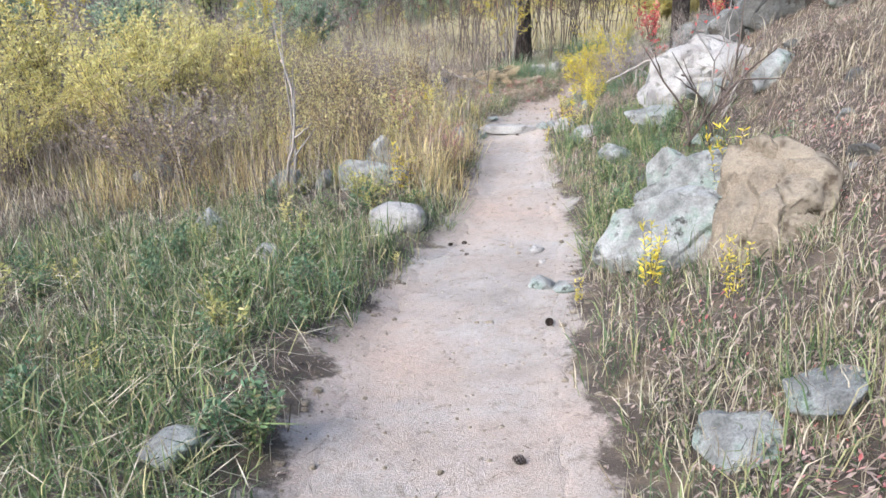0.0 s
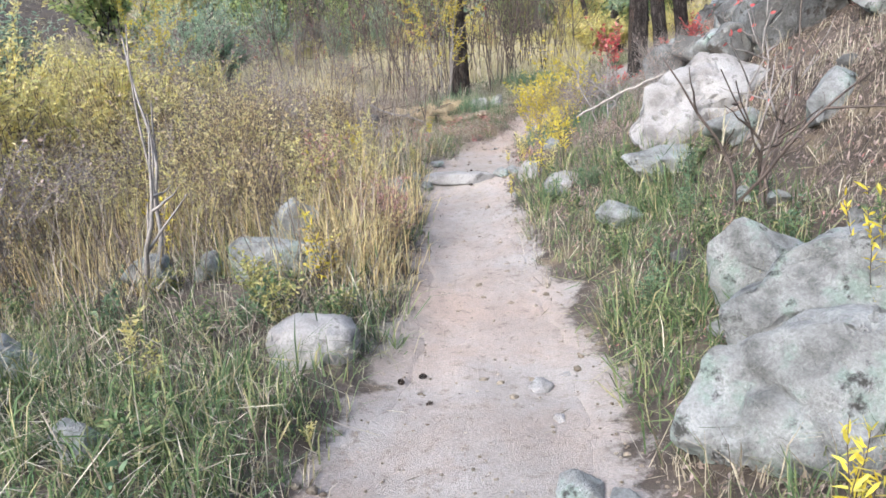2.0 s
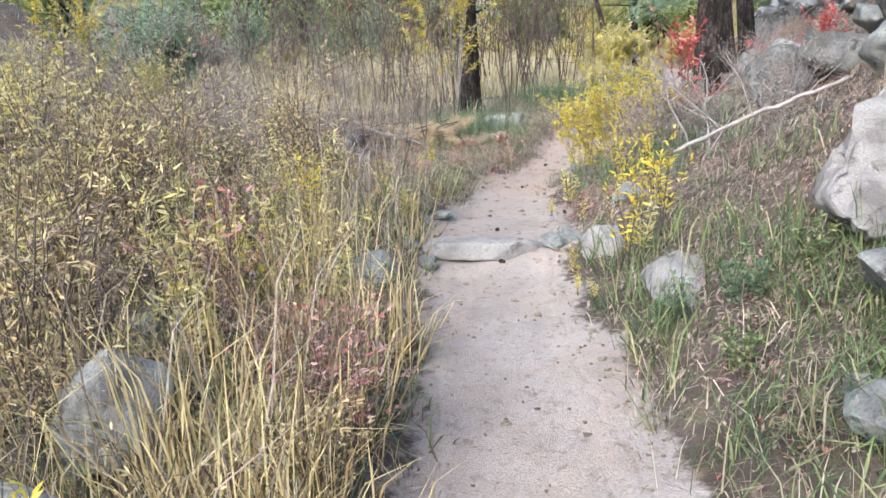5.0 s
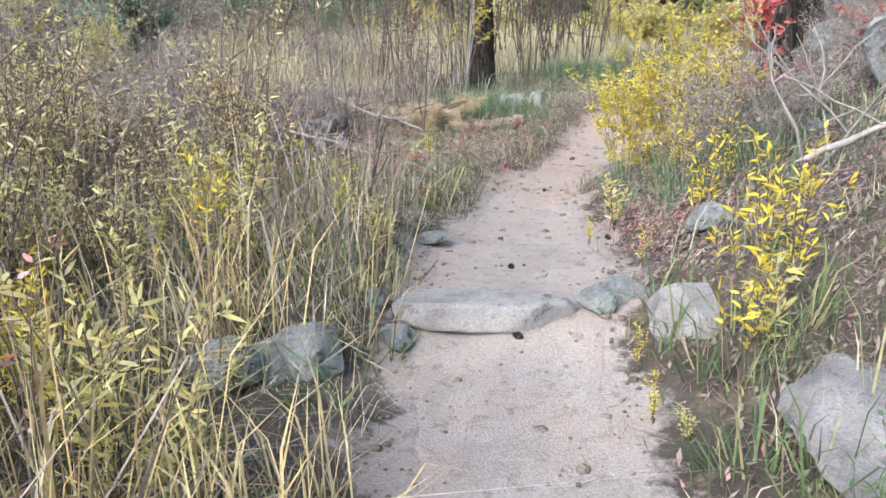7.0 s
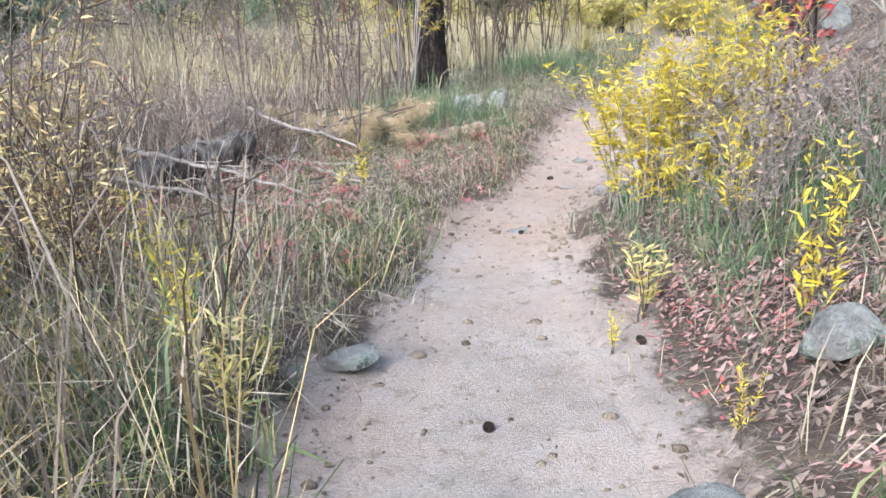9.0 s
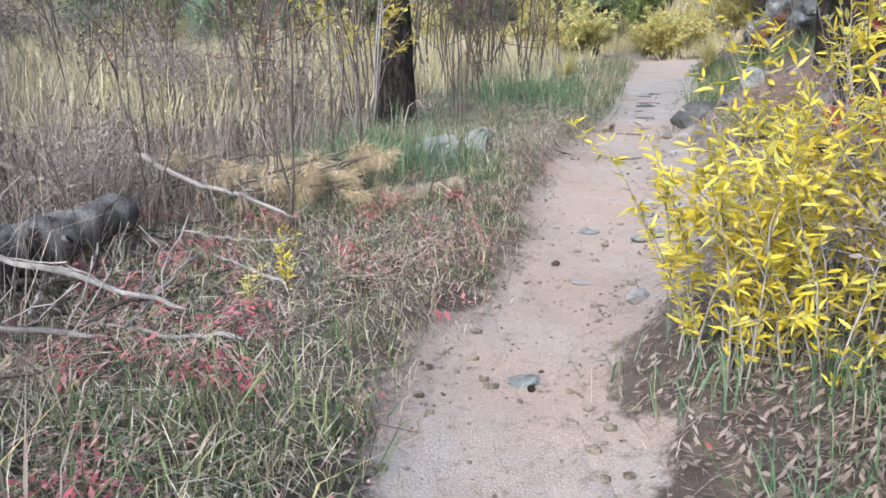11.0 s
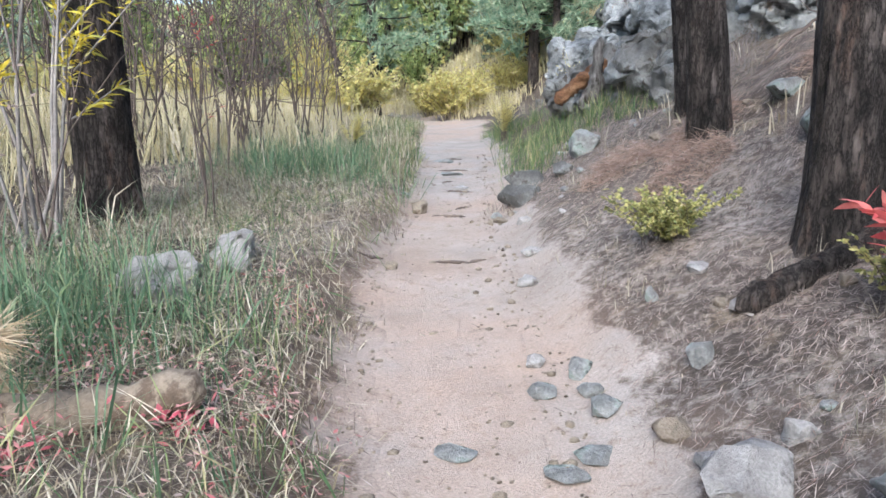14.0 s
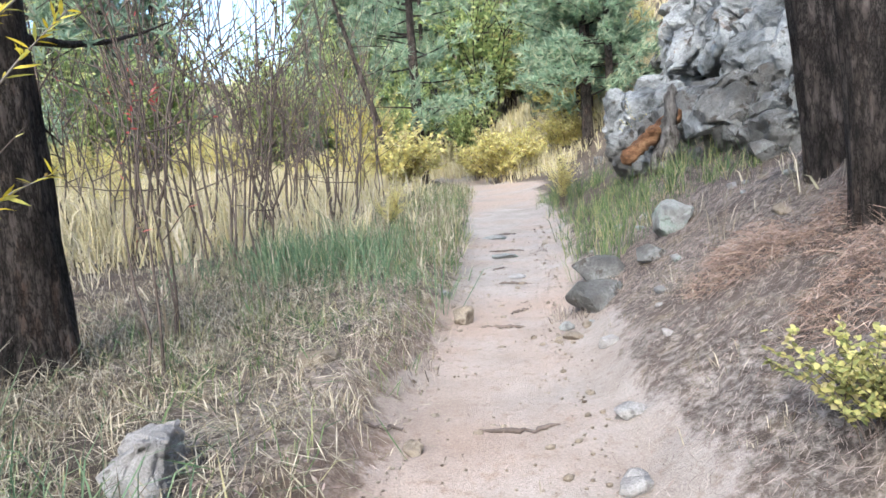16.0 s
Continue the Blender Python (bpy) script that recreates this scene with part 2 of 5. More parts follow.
def as_mesh(name, v, f, material, smooth=False):
    """A mesh from arrays of corners and triangles."""
    me = bpy.data.meshes.new(name)
    v, f = np.asarray(v, np.float32), np.asarray(f, np.int32)
    me.vertices.add(len(v))
    me.vertices.foreach_set("co", v.ravel())
    me.loops.add(f.size)
    me.loops.foreach_set("vertex_index", f.ravel())
    me.polygons.add(len(f))
    me.polygons.foreach_set("loop_start", np.arange(0, f.size, 3, dtype=np.int32))
    if smooth:
        me.polygons.foreach_set("use_smooth", np.ones(len(f), bool))
    me.materials.append(material)
    me.update(calc_edges=True)
    return me


def part(name, me, parent, label=""):
    ob = new(name, me)
    ob.parent = parent
    return tagged(ob, label)


class Soup:
    """Gathers shapes into one mesh."""

    def __init__(self):
        self.v, self.f, self.n = [], [], 0

    def add(self, v, f):
        self.v.append(v)
        self.f.append(np.asarray(f) + self.n)
        self.n += len(v)

    def mesh(self, name, material, smooth=False):
        return as_mesh(name, np.concatenate(self.v), np.concatenate(self.f), material, smooth)


def tube(soup, pts, radii, sides=5):
    """A tapered limb along points."""
    pts, radii = np.asarray(pts, float), np.asarray(radii, float)
    t = np.gradient(pts, axis=0)
    t /= np.linalg.norm(t, axis=1)[:, None] + 1e-9
    ref = np.where(np.abs(t[:, 2:3]) > 0.9, [[1.0, 0, 0]], [[0, 0, 1.0]])
    a = np.cross(t, ref)
    a /= np.linalg.norm(a, axis=1)[:, None] + 1e-9
    b = np.cross(t, a)
    ang = np.arange(sides) * 2 * math.pi / sides
    ring = pts[:, None] + radii[:, None, None] * (a[:, None] * np.cos(ang)[None, :, None] + b[:, None] * np.sin(ang)[None, :, None])
    k = len(pts)
    i, j = np.meshgrid(np.arange(k - 1), np.arange(sides), indexing="ij")
    p, q = i * sides + j, i * sides + (j + 1) % sides
    f = np.concatenate([np.stack([p, q, q + sides], -1).reshape(-1, 3), np.stack([p, q + sides, p + sides], -1).reshape(-1, 3)])
    soup.add(ring.reshape(-1, 3), f)


def blades(base, high, lean, wide, rng, curl=0.35, heading=None):
    """Bent, tapered grass blades on given feet."""
    n = len(base)
    a = rng.uniform(0, 6.283, n) if heading is None else heading
    face = rng.uniform(0, 6.283, n)
    out = np.stack([np.cos(a), np.sin(a), np.zeros(n)], 1) * lean[:, None]
    side = np.stack([np.cos(face), np.sin(face), np.zeros(n)], 1) * wide[:, None] * 0.5
    tilt = lean / np.maximum(high, 1e-6)
    keep = 1 / np.sqrt(1 + 0.6 * tilt ** 2)
    up = np.array([0, 0, 1.0]) * (high * keep)[:, None]
    out = out * keep[:, None]
    mid = base + up * 0.68 + out * curl
    tip = base + up * (1 - 0.22 * np.clip(tilt - 0.4, 0, 1.6))[:, None] + out
    v = np.stack([base - side, base + side, mid - side * 0.8, mid + side * 0.8, tip], 1).reshape(-1, 3)
    f = (np.arange(n) * 5)[:, None, None] + np.array([[0, 1, 3], [0, 3, 2], [2, 3, 4]])[None]
    return v, f.reshape(-1, 3)


def leaves(soup, at, way, long, wide, rng):
    """Lance-shaped, folded and drooping leaves: feet, directions, lengths and widths."""
    n = len(at)
    way = way / (np.linalg.norm(way, axis=1)[:, None] + 1e-9)
    side = np.cross(way, rng.normal(0, 1, (n, 3)) + [0, 0, 1.5])
    side /= np.linalg.norm(side, axis=1)[:, None] + 1e-9
    drop = np.array([0, 0, -1.0]) * (long * rng.uniform(0.0, 0.35, n))[:, None]
    w = side * wide[:, None] * 0.5
    p1, p2, p3 = at + way * (long * 0.3)[:, None] + drop * 0.1, at + way * (long * 0.65)[:, None] + drop * 0.45, at + way * long[:, None] + drop
    v = np.stack([at, p1 - w, p1 + w, p2 - w * 0.8, p2 + w * 0.8, p3], 1).reshape(-1, 3)
    f = (np.arange(n) * 6)[:, None, None] + np.array([[0, 1, 2], [1, 4, 2], [1, 3, 4], [3, 5, 4]])[None]
    soup.add(v, f.reshape(-1, 3))


def stem_line(rng, foot, high, out, bend=0.1, k=7):
    """A wavering upright line that leans outwards."""
    a = rng.uniform(0, 6.283)
    t = np.linspace(0, 1, k)[:, None]
    d = np.array([math.cos(a), math.sin(a), 0]) * out
    w = np.cumsum(rng.normal(0, bend * high / k, (k, 3)) * [1, 1, 0.3], axis=0)
    w[0] = 0
    return np.asarray(foot) + d * t ** 1.4 + np.array([0, 0, high]) * t + w


def along(line, t):
    """Points at fractions t of a line, and its direction there."""
    k = len(line) - 1
    x = np.clip(t, 0, 0.999) * k
    i = x.astype(int)
    d = line[i + 1] - line[i]
    return line[i] + d * (x - i)[:, None], d / (np.linalg.norm(d, axis=1)[:, None] + 1e-9)


# ---- lie of the land ----
# line of the trail: distance ahead, its middle, half width and height
TRAIL_Y = (-30, 0, 2.3, 3.9, 5.1, 6.3, 8.0, 10.0, 10.7, 12.0, 12.8, 13.8, 14.4, 15.2, 16.3, 17.3, 18.7, 19.5, 20.9, 22.7, 24.1, 26.0, 32.3, 38.0, 44.0, 60.0, 90.0)
TRAIL_X = (1.6, 0.95, 0.76, 0.72, 0.84, 1.05, 1.03, 1.04, 1.06, 1.22, 1.36, 1.46, 1.56, 1.95, 2.52, 2.9, 3.42, 3.76, 4.4, 5.3, 5.85, 6.75, 9.3, 11.7, 13.0, 14.0, 14.0)
TRAIL_W = (0.65, 0.65, 0.65, 0.66, 0.68, 0.58, 0.46, 0.44, 0.46, 0.57, 0.48, 0.38, 0.34, 0.32, 0.38, 0.44, 0.48, 0.48, 0.44, 0.48, 0.5, 0.6, 0.7, 0.75, 0.7, 0.6, 0.6)
GRADE_Y = (-30, 0, 3, 5, 6, 9.5, 10.6, 10.95, 11.8, 13, 14.4, 16, 17, 19, 21.5, 25, 35, 50, 80)
GRADE_Z = (0.5, 0.13, 0.03, -0.02, -0.05, 0.1, 0.15, 0.25, 0.23, 0.2, 0.17, 0.19, 0.25, 0.42, 0.46, 0.66, 1.05, 1.6, 2.6)


def ease(v, a, b):
    k = np.clip((v - a) / (b - a), 0, 1)
    return k * k * (3 - 2 * k)


def value_noise(x, y, size, seed):
    gx, gy = np.asarray(x, float) / size, np.asarray(y, float) / size
    i, j = np.floor(gx), np.floor(gy)
    u, v = gx - i, gy - j
    u, v = u * u * (3 - 2 * u), v * v * (3 - 2 * v)

    def corner(a, b):
        k = np.sin(a * 127.1 + b * 311.7 + seed * 74.7) * 43758.5453
        return k - np.floor(k)
    return (corner(i, j) * (1 - u) + corner(i + 1, j) * u) * (1 - v) + (corner(i, j + 1) * (1 - u) + corner(i + 1, j + 1) * u) * v


def ripple(x, y, size, seed=0.0):
    """Chance unevenness between about -1 and 1, with lumps of that size in metres."""
    x, y = np.asarray(x, float), np.asarray(y, float)
    n = value_noise(0.8 * x + 0.6 * y, 0.8 * y - 0.6 * x, size * 0.6, seed) + 0.5 * value_noise(x, y, size * 0.27, seed + 3)
    return (n / 1.5 - 0.5) * 2.3


def aside(x, y):
    """Distance from the trail's middle, right of it positive, and the trail's half width."""
    return (x - np.interp(y, TRAIL_Y, TRAIL_X)) * np.interp(y, (13, 16, 40, 45), (1, 0.9, 0.9, 1)), np.interp(y, TRAIL_Y, TRAIL_W)


def height(x, y):
    """Height of the ground."""
    x, y = np.asarray(x, float), np.asarray(y, float)
    d, w = aside(x, y)
    z = np.interp(y, GRADE_Y, GRADE_Z)
    off = np.abs(d) - w
    bank = np.interp(y, (0, 6, 9, 13, 15, 17, 20, 24, 30), (0.1, 0.1, 0.1, 0.1, 0.12, 0.15, 0.2, 0.17, 0.14))
    left = bank * ease(-d - w, -0.03, 0.35) + 0.1 * ease(-d, 1.5, 4) * ripple(x, y, 3.1, 0.6) + 13 * ease(-d, 14, 70) + 0.35 * ease(-d, 3, 9)
    toe = np.interp(y, (0, 10, 15, 17, 20, 22, 26), (0.38, 0.38, 0.42, 0.52, 0.58, 0.5, 0.4))
    right = toe * np.clip(d - w - 0.1, 0, 1.1) + 0.56 * np.clip(d - w - 1.2, 0, 9) + 0.62 * np.clip(d - w - 10.2, 0, 40) + 0.22 * ease(d, 1, 3) * ripple(x, y, 2.3, 2.2)
    flat = ease(y, 27, 40) * (1 - ease(y, 44, 60)) * ease(d, 0.5, 3) * (1 - ease(d, 3, 6))
    z = z + np.where(d < 0, left, right * (1 - 0.5 * flat)) + 14 * ease(y, 60, 130) + 9 * ease(-y, 14, 60)
    rough = ease(off, -0.05, 0.3)
    return z + rough * (0.035 * ripple(x, y, 0.9, 1.1) + 0.018 * ripple(x, y, 0.31, 4.0)) + (1 - rough) * (0.012 * ripple(x, y, 0.8, 3.0) - 0.03 * ease(-off, 0, 0.25))


# ---- ground and trail ----
def axis(lo, near_lo, near_hi, hi, fine):
    """Grid lines, fine in the middle and ever wider outwards."""
    def outward(span):
        s, w = [], fine
        while sum(s) < span:
            w = min(w * 1.16, 6.0)
            s.append(w)
        c = np.cumsum(s)
        return c * span / c[-1]
    return np.concatenate([near_lo - outward(near_lo - lo)[::-1], np.arange(near_lo, near_hi, fine), near_hi + outward(hi - near_hi)])


def sheet(xs, ys, zs):
    ny, nx = zs.shape
    gx, gy = (np.broadcast_to(a, zs.shape) for a in (xs, ys))
    i, j = np.meshgrid(np.arange(ny - 1), np.arange(nx - 1), indexing="ij")
    p = i * nx + j
    f = np.concatenate([np.stack([p, p + 1, p + nx + 1], -1).reshape(-1, 3), np.stack([p, p + nx + 1, p + nx], -1).reshape(-1, 3)])
    return np.stack([gx, gy, zs], -1).reshape(-1, 3), f


gx, gy = np.meshgrid(axis(-220, -3.5, 9.0, 220, 0.09), axis(-160, -1.0, 26.0, 420, 0.09))
gz = height(gx, gy)
gd, gw = aside(gx, gy)
gz = gz - 0.05 * ease(gw - np.abs(gd), 0.12, 0.3)
ground = new("ground", as_mesh("ground", *sheet(gx, gy, gz), SOIL, True))
gx1, gy1 = gx.ravel(), gy.ravel()
gd1, gw1 = aside(gx1, gy1)


def trodden(x, y):
    """How far the ground is worn bare by feet: 1 along the trail, fading at its ragged edges."""
    d, w = aside(x, y)
    bare = 1 - ease(np.abs(d) - w - 0.26 * (d > 0) * ease(y, 13.5, 16) + 0.14 * ripple(x, y, 0.5, 8.0) + 0.1 * ripple(x, y, 0.17, 9.0), -0.1, 0.2)
    dusty = np.where(d > 0, 0.26 * ease(y, 13.8, 16) * ease(3.4 - d, 0, 1.8), 0.28 * ease(y, 18.0, 19.5) * ease(1.3 + d + w, 0, 0.6)) * (1 - ease(y, 24, 26)) * (0.8 + 0.4 * ripple(x, y, 0.9, 10.0))
    return np.maximum(bare, dusty).astype(np.float32)


def rusty(x, y):
    """Where the soil of the trail is tinged orange."""
    d, w = aside(x, y)
    return (0.6 * ease(y, 13.6, 16.5) * (1 - ease(y, 20.0, 23.5)) * (1 - ease(np.abs(d), 0.3, 1.1)) * (0.55 + 0.45 * ripple(x, y, 1.1, 6.0))).astype(np.float32)


wear = trodden(gx1, gy1)
ground.data.attributes.new("rusty", "FLOAT", "POINT").data.foreach_set("value", rusty(gx1, gy1))
ground.data.attributes.new("worn", "FLOAT", "POINT").data.foreach_set("value", wear)
tagged(ground, "brown soil covered with leaf litter and dry grass", "ground", kind="structure")

ty = np.concatenate([np.arange(-12, 27, 0.07), np.arange(27, 60, 0.4)])
tu = np.linspace(-1, 1, 25)
tx0, tw0 = np.interp(ty, TRAIL_Y, TRAIL_X), np.interp(ty, TRAIL_Y, TRAIL_W) * np.interp(ty, (13, 16, 40, 45), (1, 1.11, 1.11, 1))
edge_l = 1 + 0.12 * ripple(ty, ty * 0, 1.1, 0.3) + 0.06 * ripple(ty, ty * 0, 0.3, 1.3)
edge_r = 1 + 0.12 * ripple(ty, ty * 0, 1.2, 2.3) + 0.06 * ripple(ty, ty * 0, 0.33, 3.3)
tx = tx0[:, None] + tw0[:, None] * tu[None] * np.where(tu[None] < 0, edge_l[:, None], edge_r[:, None]) * 1.16
tyy = np.broadcast_to(ty[:, None], tx.shape)
tz = height(tx, tyy) + 0.006 + 0.009 * ripple(tx, tyy, 0.16, 0.8) + 0.008 * ripple(tx, tyy, 0.4, 1.8) - 0.07 * ease(np.abs(tu)[None] + 0.08 * ripple(tx, tyy, 0.3, 5.0), 0.6, 1.1)
trail = new("trail", as_mesh("trail", *sheet(tx, tyy, tz), SOIL, True))
trail.data.attributes.new("worn", "FLOAT", "POINT").data.foreach_set("value", trodden(tx.ravel(), tyy.ravel()))
trail.data.attributes.new("rusty", "FLOAT", "POINT").data.foreach_set("value", rusty(tx.ravel(), tyy.ravel()))
tagged(trail, "narrow footpath of packed pinkish tan dirt", "path", kind="structure")


# ---- rocks ----
def rock_mesh(seed, size, material, flat=9, rounded=0.04, detail=4, faces=(), corners=None, broken=0.0):
    """A broken boulder: the hull of chance corners, cut flat by given faces, with worn edges and a rough, cracked skin."""
    rng = np.random.default_rng(seed)
    if corners is None:
        p = rng.normal(0, 1, (flat + 9, 3))
        p /= np.linalg.norm(p, axis=1)[:, None]
        p *= rng.uniform(0.85, 1.1, (len(p), 1))
    else:
        p = np.array(corners, float)
    for q in faces:
        n = np.array(q[:3]) / np.linalg.norm(q[:3])
        p = p - np.clip(p @ n - q[3], 0, None)[:, None] * n
    half = np.asarray(size) * 0.5
    bm = bmesh.new()
    for c in p:
        bm.verts.new(c * half)
    made = bmesh.ops.convex_hull(bm, input=bm.verts)
    junk = [g for g in made["geom_interior"] + made["geom_unused"] if isinstance(g, bmesh.types.BMVert)]
    bmesh.ops.delete(bm, geom=list(set(junk)), context="VERTS")
    bmesh.ops.dissolve_limit(bm, angle_limit=radians(12), verts=bm.verts, edges=bm.edges)
    least = min(size)
    bmesh.ops.bevel(bm, geom=list(bm.edges), offset=least * (0.035 + 0.35 * rounded), segments=2, profile=0.6, affect="EDGES", clamp_overlap=True)
    bmesh.ops.triangulate(bm, faces=bm.faces)
    longest = max(size) * (0.05 if broken else 0.09 if detail >= 5 else 0.13 if detail == 4 else 0.22 if detail == 3 else 0.5)
    for _ in range(5):
        far = [e for e in bm.edges if e.calc_length() > longest]
        if not far:
            break
        bmesh.ops.subdivide_edges(bm, edges=far, cuts=1)
        bmesh.ops.triangulate(bm, faces=bm.faces)
    bm.normal_update()
    k, o = 2.2 / max(least, 0.25), Vector((seed * 1.7, seed * 0.9, 0))
    for v in bm.verts:
        w = v.co * k + o
        v.co += v.normal * least * (0.05 * noise.fractal(w, 1.0, 2.1, 4) - 0.05 * math.exp(-(noise.noise(w * 0.8) / 0.03) ** 2))
        if broken:
            near, cells = noise.voronoi(Vector((w.x, w.y, w.z * 1.3)) * 0.9)
            v.co -= v.normal * least * broken * 1.5 * noise.turbulence(w * 1.3, 4, True)
            v.co += v.normal * least * broken * (noise.cell(cells[0] * 9) * 1.1 - 0.9 * math.exp(-((near[1] - near[0]) / 0.09) ** 2))
    me = bpy.data.meshes.new("stone")
    bm.to_mesh(me)
    bm.free()
    me.materials.append(material)
    for f in me.polygons:
        f.use_smooth = True
    me.set_sharp_from_angle(angle=radians(38))
    return me


def rock(x, y, size, seed, material, label, turn=0.0, tilt=(0, 0), sink=0.25, name="rock", category="rock", flat=9, rounded=0.04, z=None, group="", detail=4, faces=(), corners=None, broken=0.0):
    ob = new(name, rock_mesh(seed, size, material, flat, rounded, detail, faces, corners, broken))
    base = float(height(x, y)) if z is None else z
    ob.matrix_world = pose(x, y, base + size[2] * (0.5 - sink), *tilt, turn)
    return tagged(ob, label, category, group)


def egg(count=70):
    """Even corners of a worn, rounded stone."""
    k = np.arange(count) + 0.5
    z, a = 1 - 2 * k / count, k * 2.39996
    q = np.sqrt(1 - z * z)
    p = np.stack([q * np.cos(a), q * np.sin(a), z], 1)
    return np.sign(p) * np.abs(p) ** 0.8


def boulder(corners, seed, material, label, broken=0.03, rounded=0.02):
    """A large boulder with given corners."""
    c = np.array(corners)
    lo, hi = c.min(0), c.max(0)
    mid = (lo + hi) / 2
    return rock(mid[0], mid[1], tuple(hi - lo), seed, material, label, 0, (0, 0), 0.5, "boulder", "boulder", 6, rounded, z=mid[2], detail=5, corners=(c - mid) / ((hi - lo) / 2), broken=broken)


GL = "grey granite rock with pale green lichen in the grass"
# beside the first stretch, on the uphill side
boulder(((1.61, 4.86, 0.17), (1.8, 4.98, 0.54), (2.15, 4.68, 0.74), (2.42, 4.85, 0.72), (2.1, 4.42, 0.25), (2.42, 4.36, 0.22), (2.45, 4.5, 0.66), (1.9, 5.2, 0.1), (2.6, 5.1, 0.1), (1.75, 4.86, 0.02), (2.2, 4.55, 0.0), (2.55, 4.95, 0.6)), 3, GRANITE, "large slanting grey granite boulder with lichen beside the trail", broken=0.02)
boulder(((2.0, 5.32, 0.54), (2.28, 5.32, 0.8), (2.66, 5.15, 0.92), (2.72, 5.5, 0.86), (1.95, 5.2, 0.25), (2.6, 5.0, 0.3), (2.2, 5.75, 0.3), (2.8, 5.7, 0.3), (2.1, 5.45, 0.0), (2.75, 5.3, 0.0)), 7, GRANITE, "rounded grey granite boulder behind a slanting one", broken=0.02)
boulder(((2.42, 4.62, 1.04), (2.62, 4.5, 1.12), (2.8, 4.5, 1.12), (3.04, 4.25, 0.9), (3.02, 4.2, 0.78), (2.74, 4.0, 0.42), (2.55, 3.9, 0.3), (2.16, 4.16, 0.28), (2.46, 4.32, 0.78), (2.62, 4.02, 0.72), (2.45, 4.9, 0.4), (3.0, 5.0, 0.5), (2.9, 4.9, 0.95), (2.5, 4.2, 0.05), (2.75, 4.4, 0.05)), 12, TAN, "large tan brown boulder with a cracked face", broken=0.035)
rock(2.5, 6.05, (0.85, 0.6, 0.66), 21, GRANITE, "grey granite boulder behind a bigger one", 40, (0, 10), 0.2, "boulder", "boulder")
rock(3.3, 3.6, (0.7, 0.6, 0.55), 23, GRANITE, GL, 10)
rock(1.95, 2.4, (0.4, 0.34, 0.26), 31, GRANITE, GL, 10, sink=0.35)
rock(2.32, 2.52, (0.5, 0.36, 0.22), 32, GRANITE, GL, 50, sink=0.35)
rock(3.4, 9.7, (1.46, 1.05, 1.1), 44, PALE, "big pale pinkish granite boulder on the slope", 0, (0, 0), 0.0, "boulder", "boulder", 6, 0.0, z=0.5, detail=5,
     corners=((-1.05, -0.6, -0.4), (-0.9, -1.0, -0.72), (0.7, -0.8, -0.88), (1.0, -0.2, 0.6), (0.55, 0.2, 0.98), (0.05, 0.2, 1.0), (-0.78, -0.2, 0.45), (0.9, 0.9, -0.6), (-0.6, 0.9, -0.6), (0.0, 0.9, 0.5), (0.3, -0.6, 0.55), (-0.5, 0.2, -1.2), (0.6, 0.2, -1.2)), broken=0.025)
rock(2.78, 8.75, (0.85, 0.55, 0.4), 45, GRANITE, GL, 15)
rock(2.2, 8.0, (0.42, 0.34, 0.28), 46, GRANITE, GL, 30)
rock(2.1, 9.85, (0.5, 1.0, 0.34), 49, PALE, "pale grey slab half buried beside the trail", -22, (0, 8), sink=0.62, detail=5, rounded=0.1)
rock(3.75, 7.9, (0.75, 0.4, 0.4), 24, GRANITE, "slab of grey rock with lichen on the slope", 35, (0, -25))
rock(3.35, 8.5, (0.6, 0.5, 0.4), 25, GRANITE, GL, 5)
for k, (x, y, w, h) in enumerate(((4.6, 10.2, 1.3, 0.9), (5.2, 9.4, 1.1, 0.8), (5.6, 10.6, 1.4, 1.2), (4.4, 11.4, 0.9, 0.7), (5.0, 12.3, 1.0, 0.9), (6.4, 9.8, 1.2, 0.9), (4.2, 13.3, 1.1, 0.8), (4.75, 14.1, 0.9, 0.8), (6.2, 12.0, 1.5, 1.1))):
    rock(x, y, (w, w * 0.75, h), 160 + k, (DARKROCK, GRANITE)[k % 2], "weathered grey rock of an outcrop on the slope", 40 * k, (0, 8), 0.3, "outcrop_rock", "rock", group="rocks of the outcrop")
r = np.random.default_rng(91)
for k in range(26):
    x, y, w = r.uniform(3.9, 6.2), r.uniform(9.8, 13.2), r.uniform(0.4, 1.0)
    rock(x, y, (w, w * 0.8, w * r.uniform(0.5, 0.8)), 180 + k, (DARKROCK, DARKROCK, GRANITE)[k % 3], "weathered dark grey rock of an outcrop on the slope", 40 * k, (0, 12), 0.12, "outcrop_rock", "rock", group="rocks of the outcrop", detail=3)
# on the other side
rock(0.0, 6.2, (0.54, 0.4, 0.34), 51, PALE, "rounded white boulder in the grass beside the trail", 8, (0, 0), 0.28, rounded=0.0, detail=5, corners=egg())
rock(-0.32, 2.35, (0.32, 0.26, 0.2), 52, GRANITE, GL, 20)
rock(-1.08, 7.72, (0.3, 0.26, 0.32), 53, GRANITE, GL, 60)
rock(-0.52, 7.65, (1.0, 0.44, 0.46), 54, GRANITE, GL, 4, sink=0.2)
rock(-0.48, 8.2, (0.46, 0.36, 0.6), 55, GRANITE, "upright grey granite rock with lichen in dry brush", 35, (6, 8), sink=0.15)
rock(-1.42, 7.45, (0.56, 0.4, 0.36), 56, GRANITE, GL, 80)
rock(-3.15, 7.95, (0.75, 0.5, 0.55), 57, GRANITE, GL, 35)
rock(-3.26, 8.75, (0.45, 0.4, 0.5), 64, GRANITE, GL, 5)
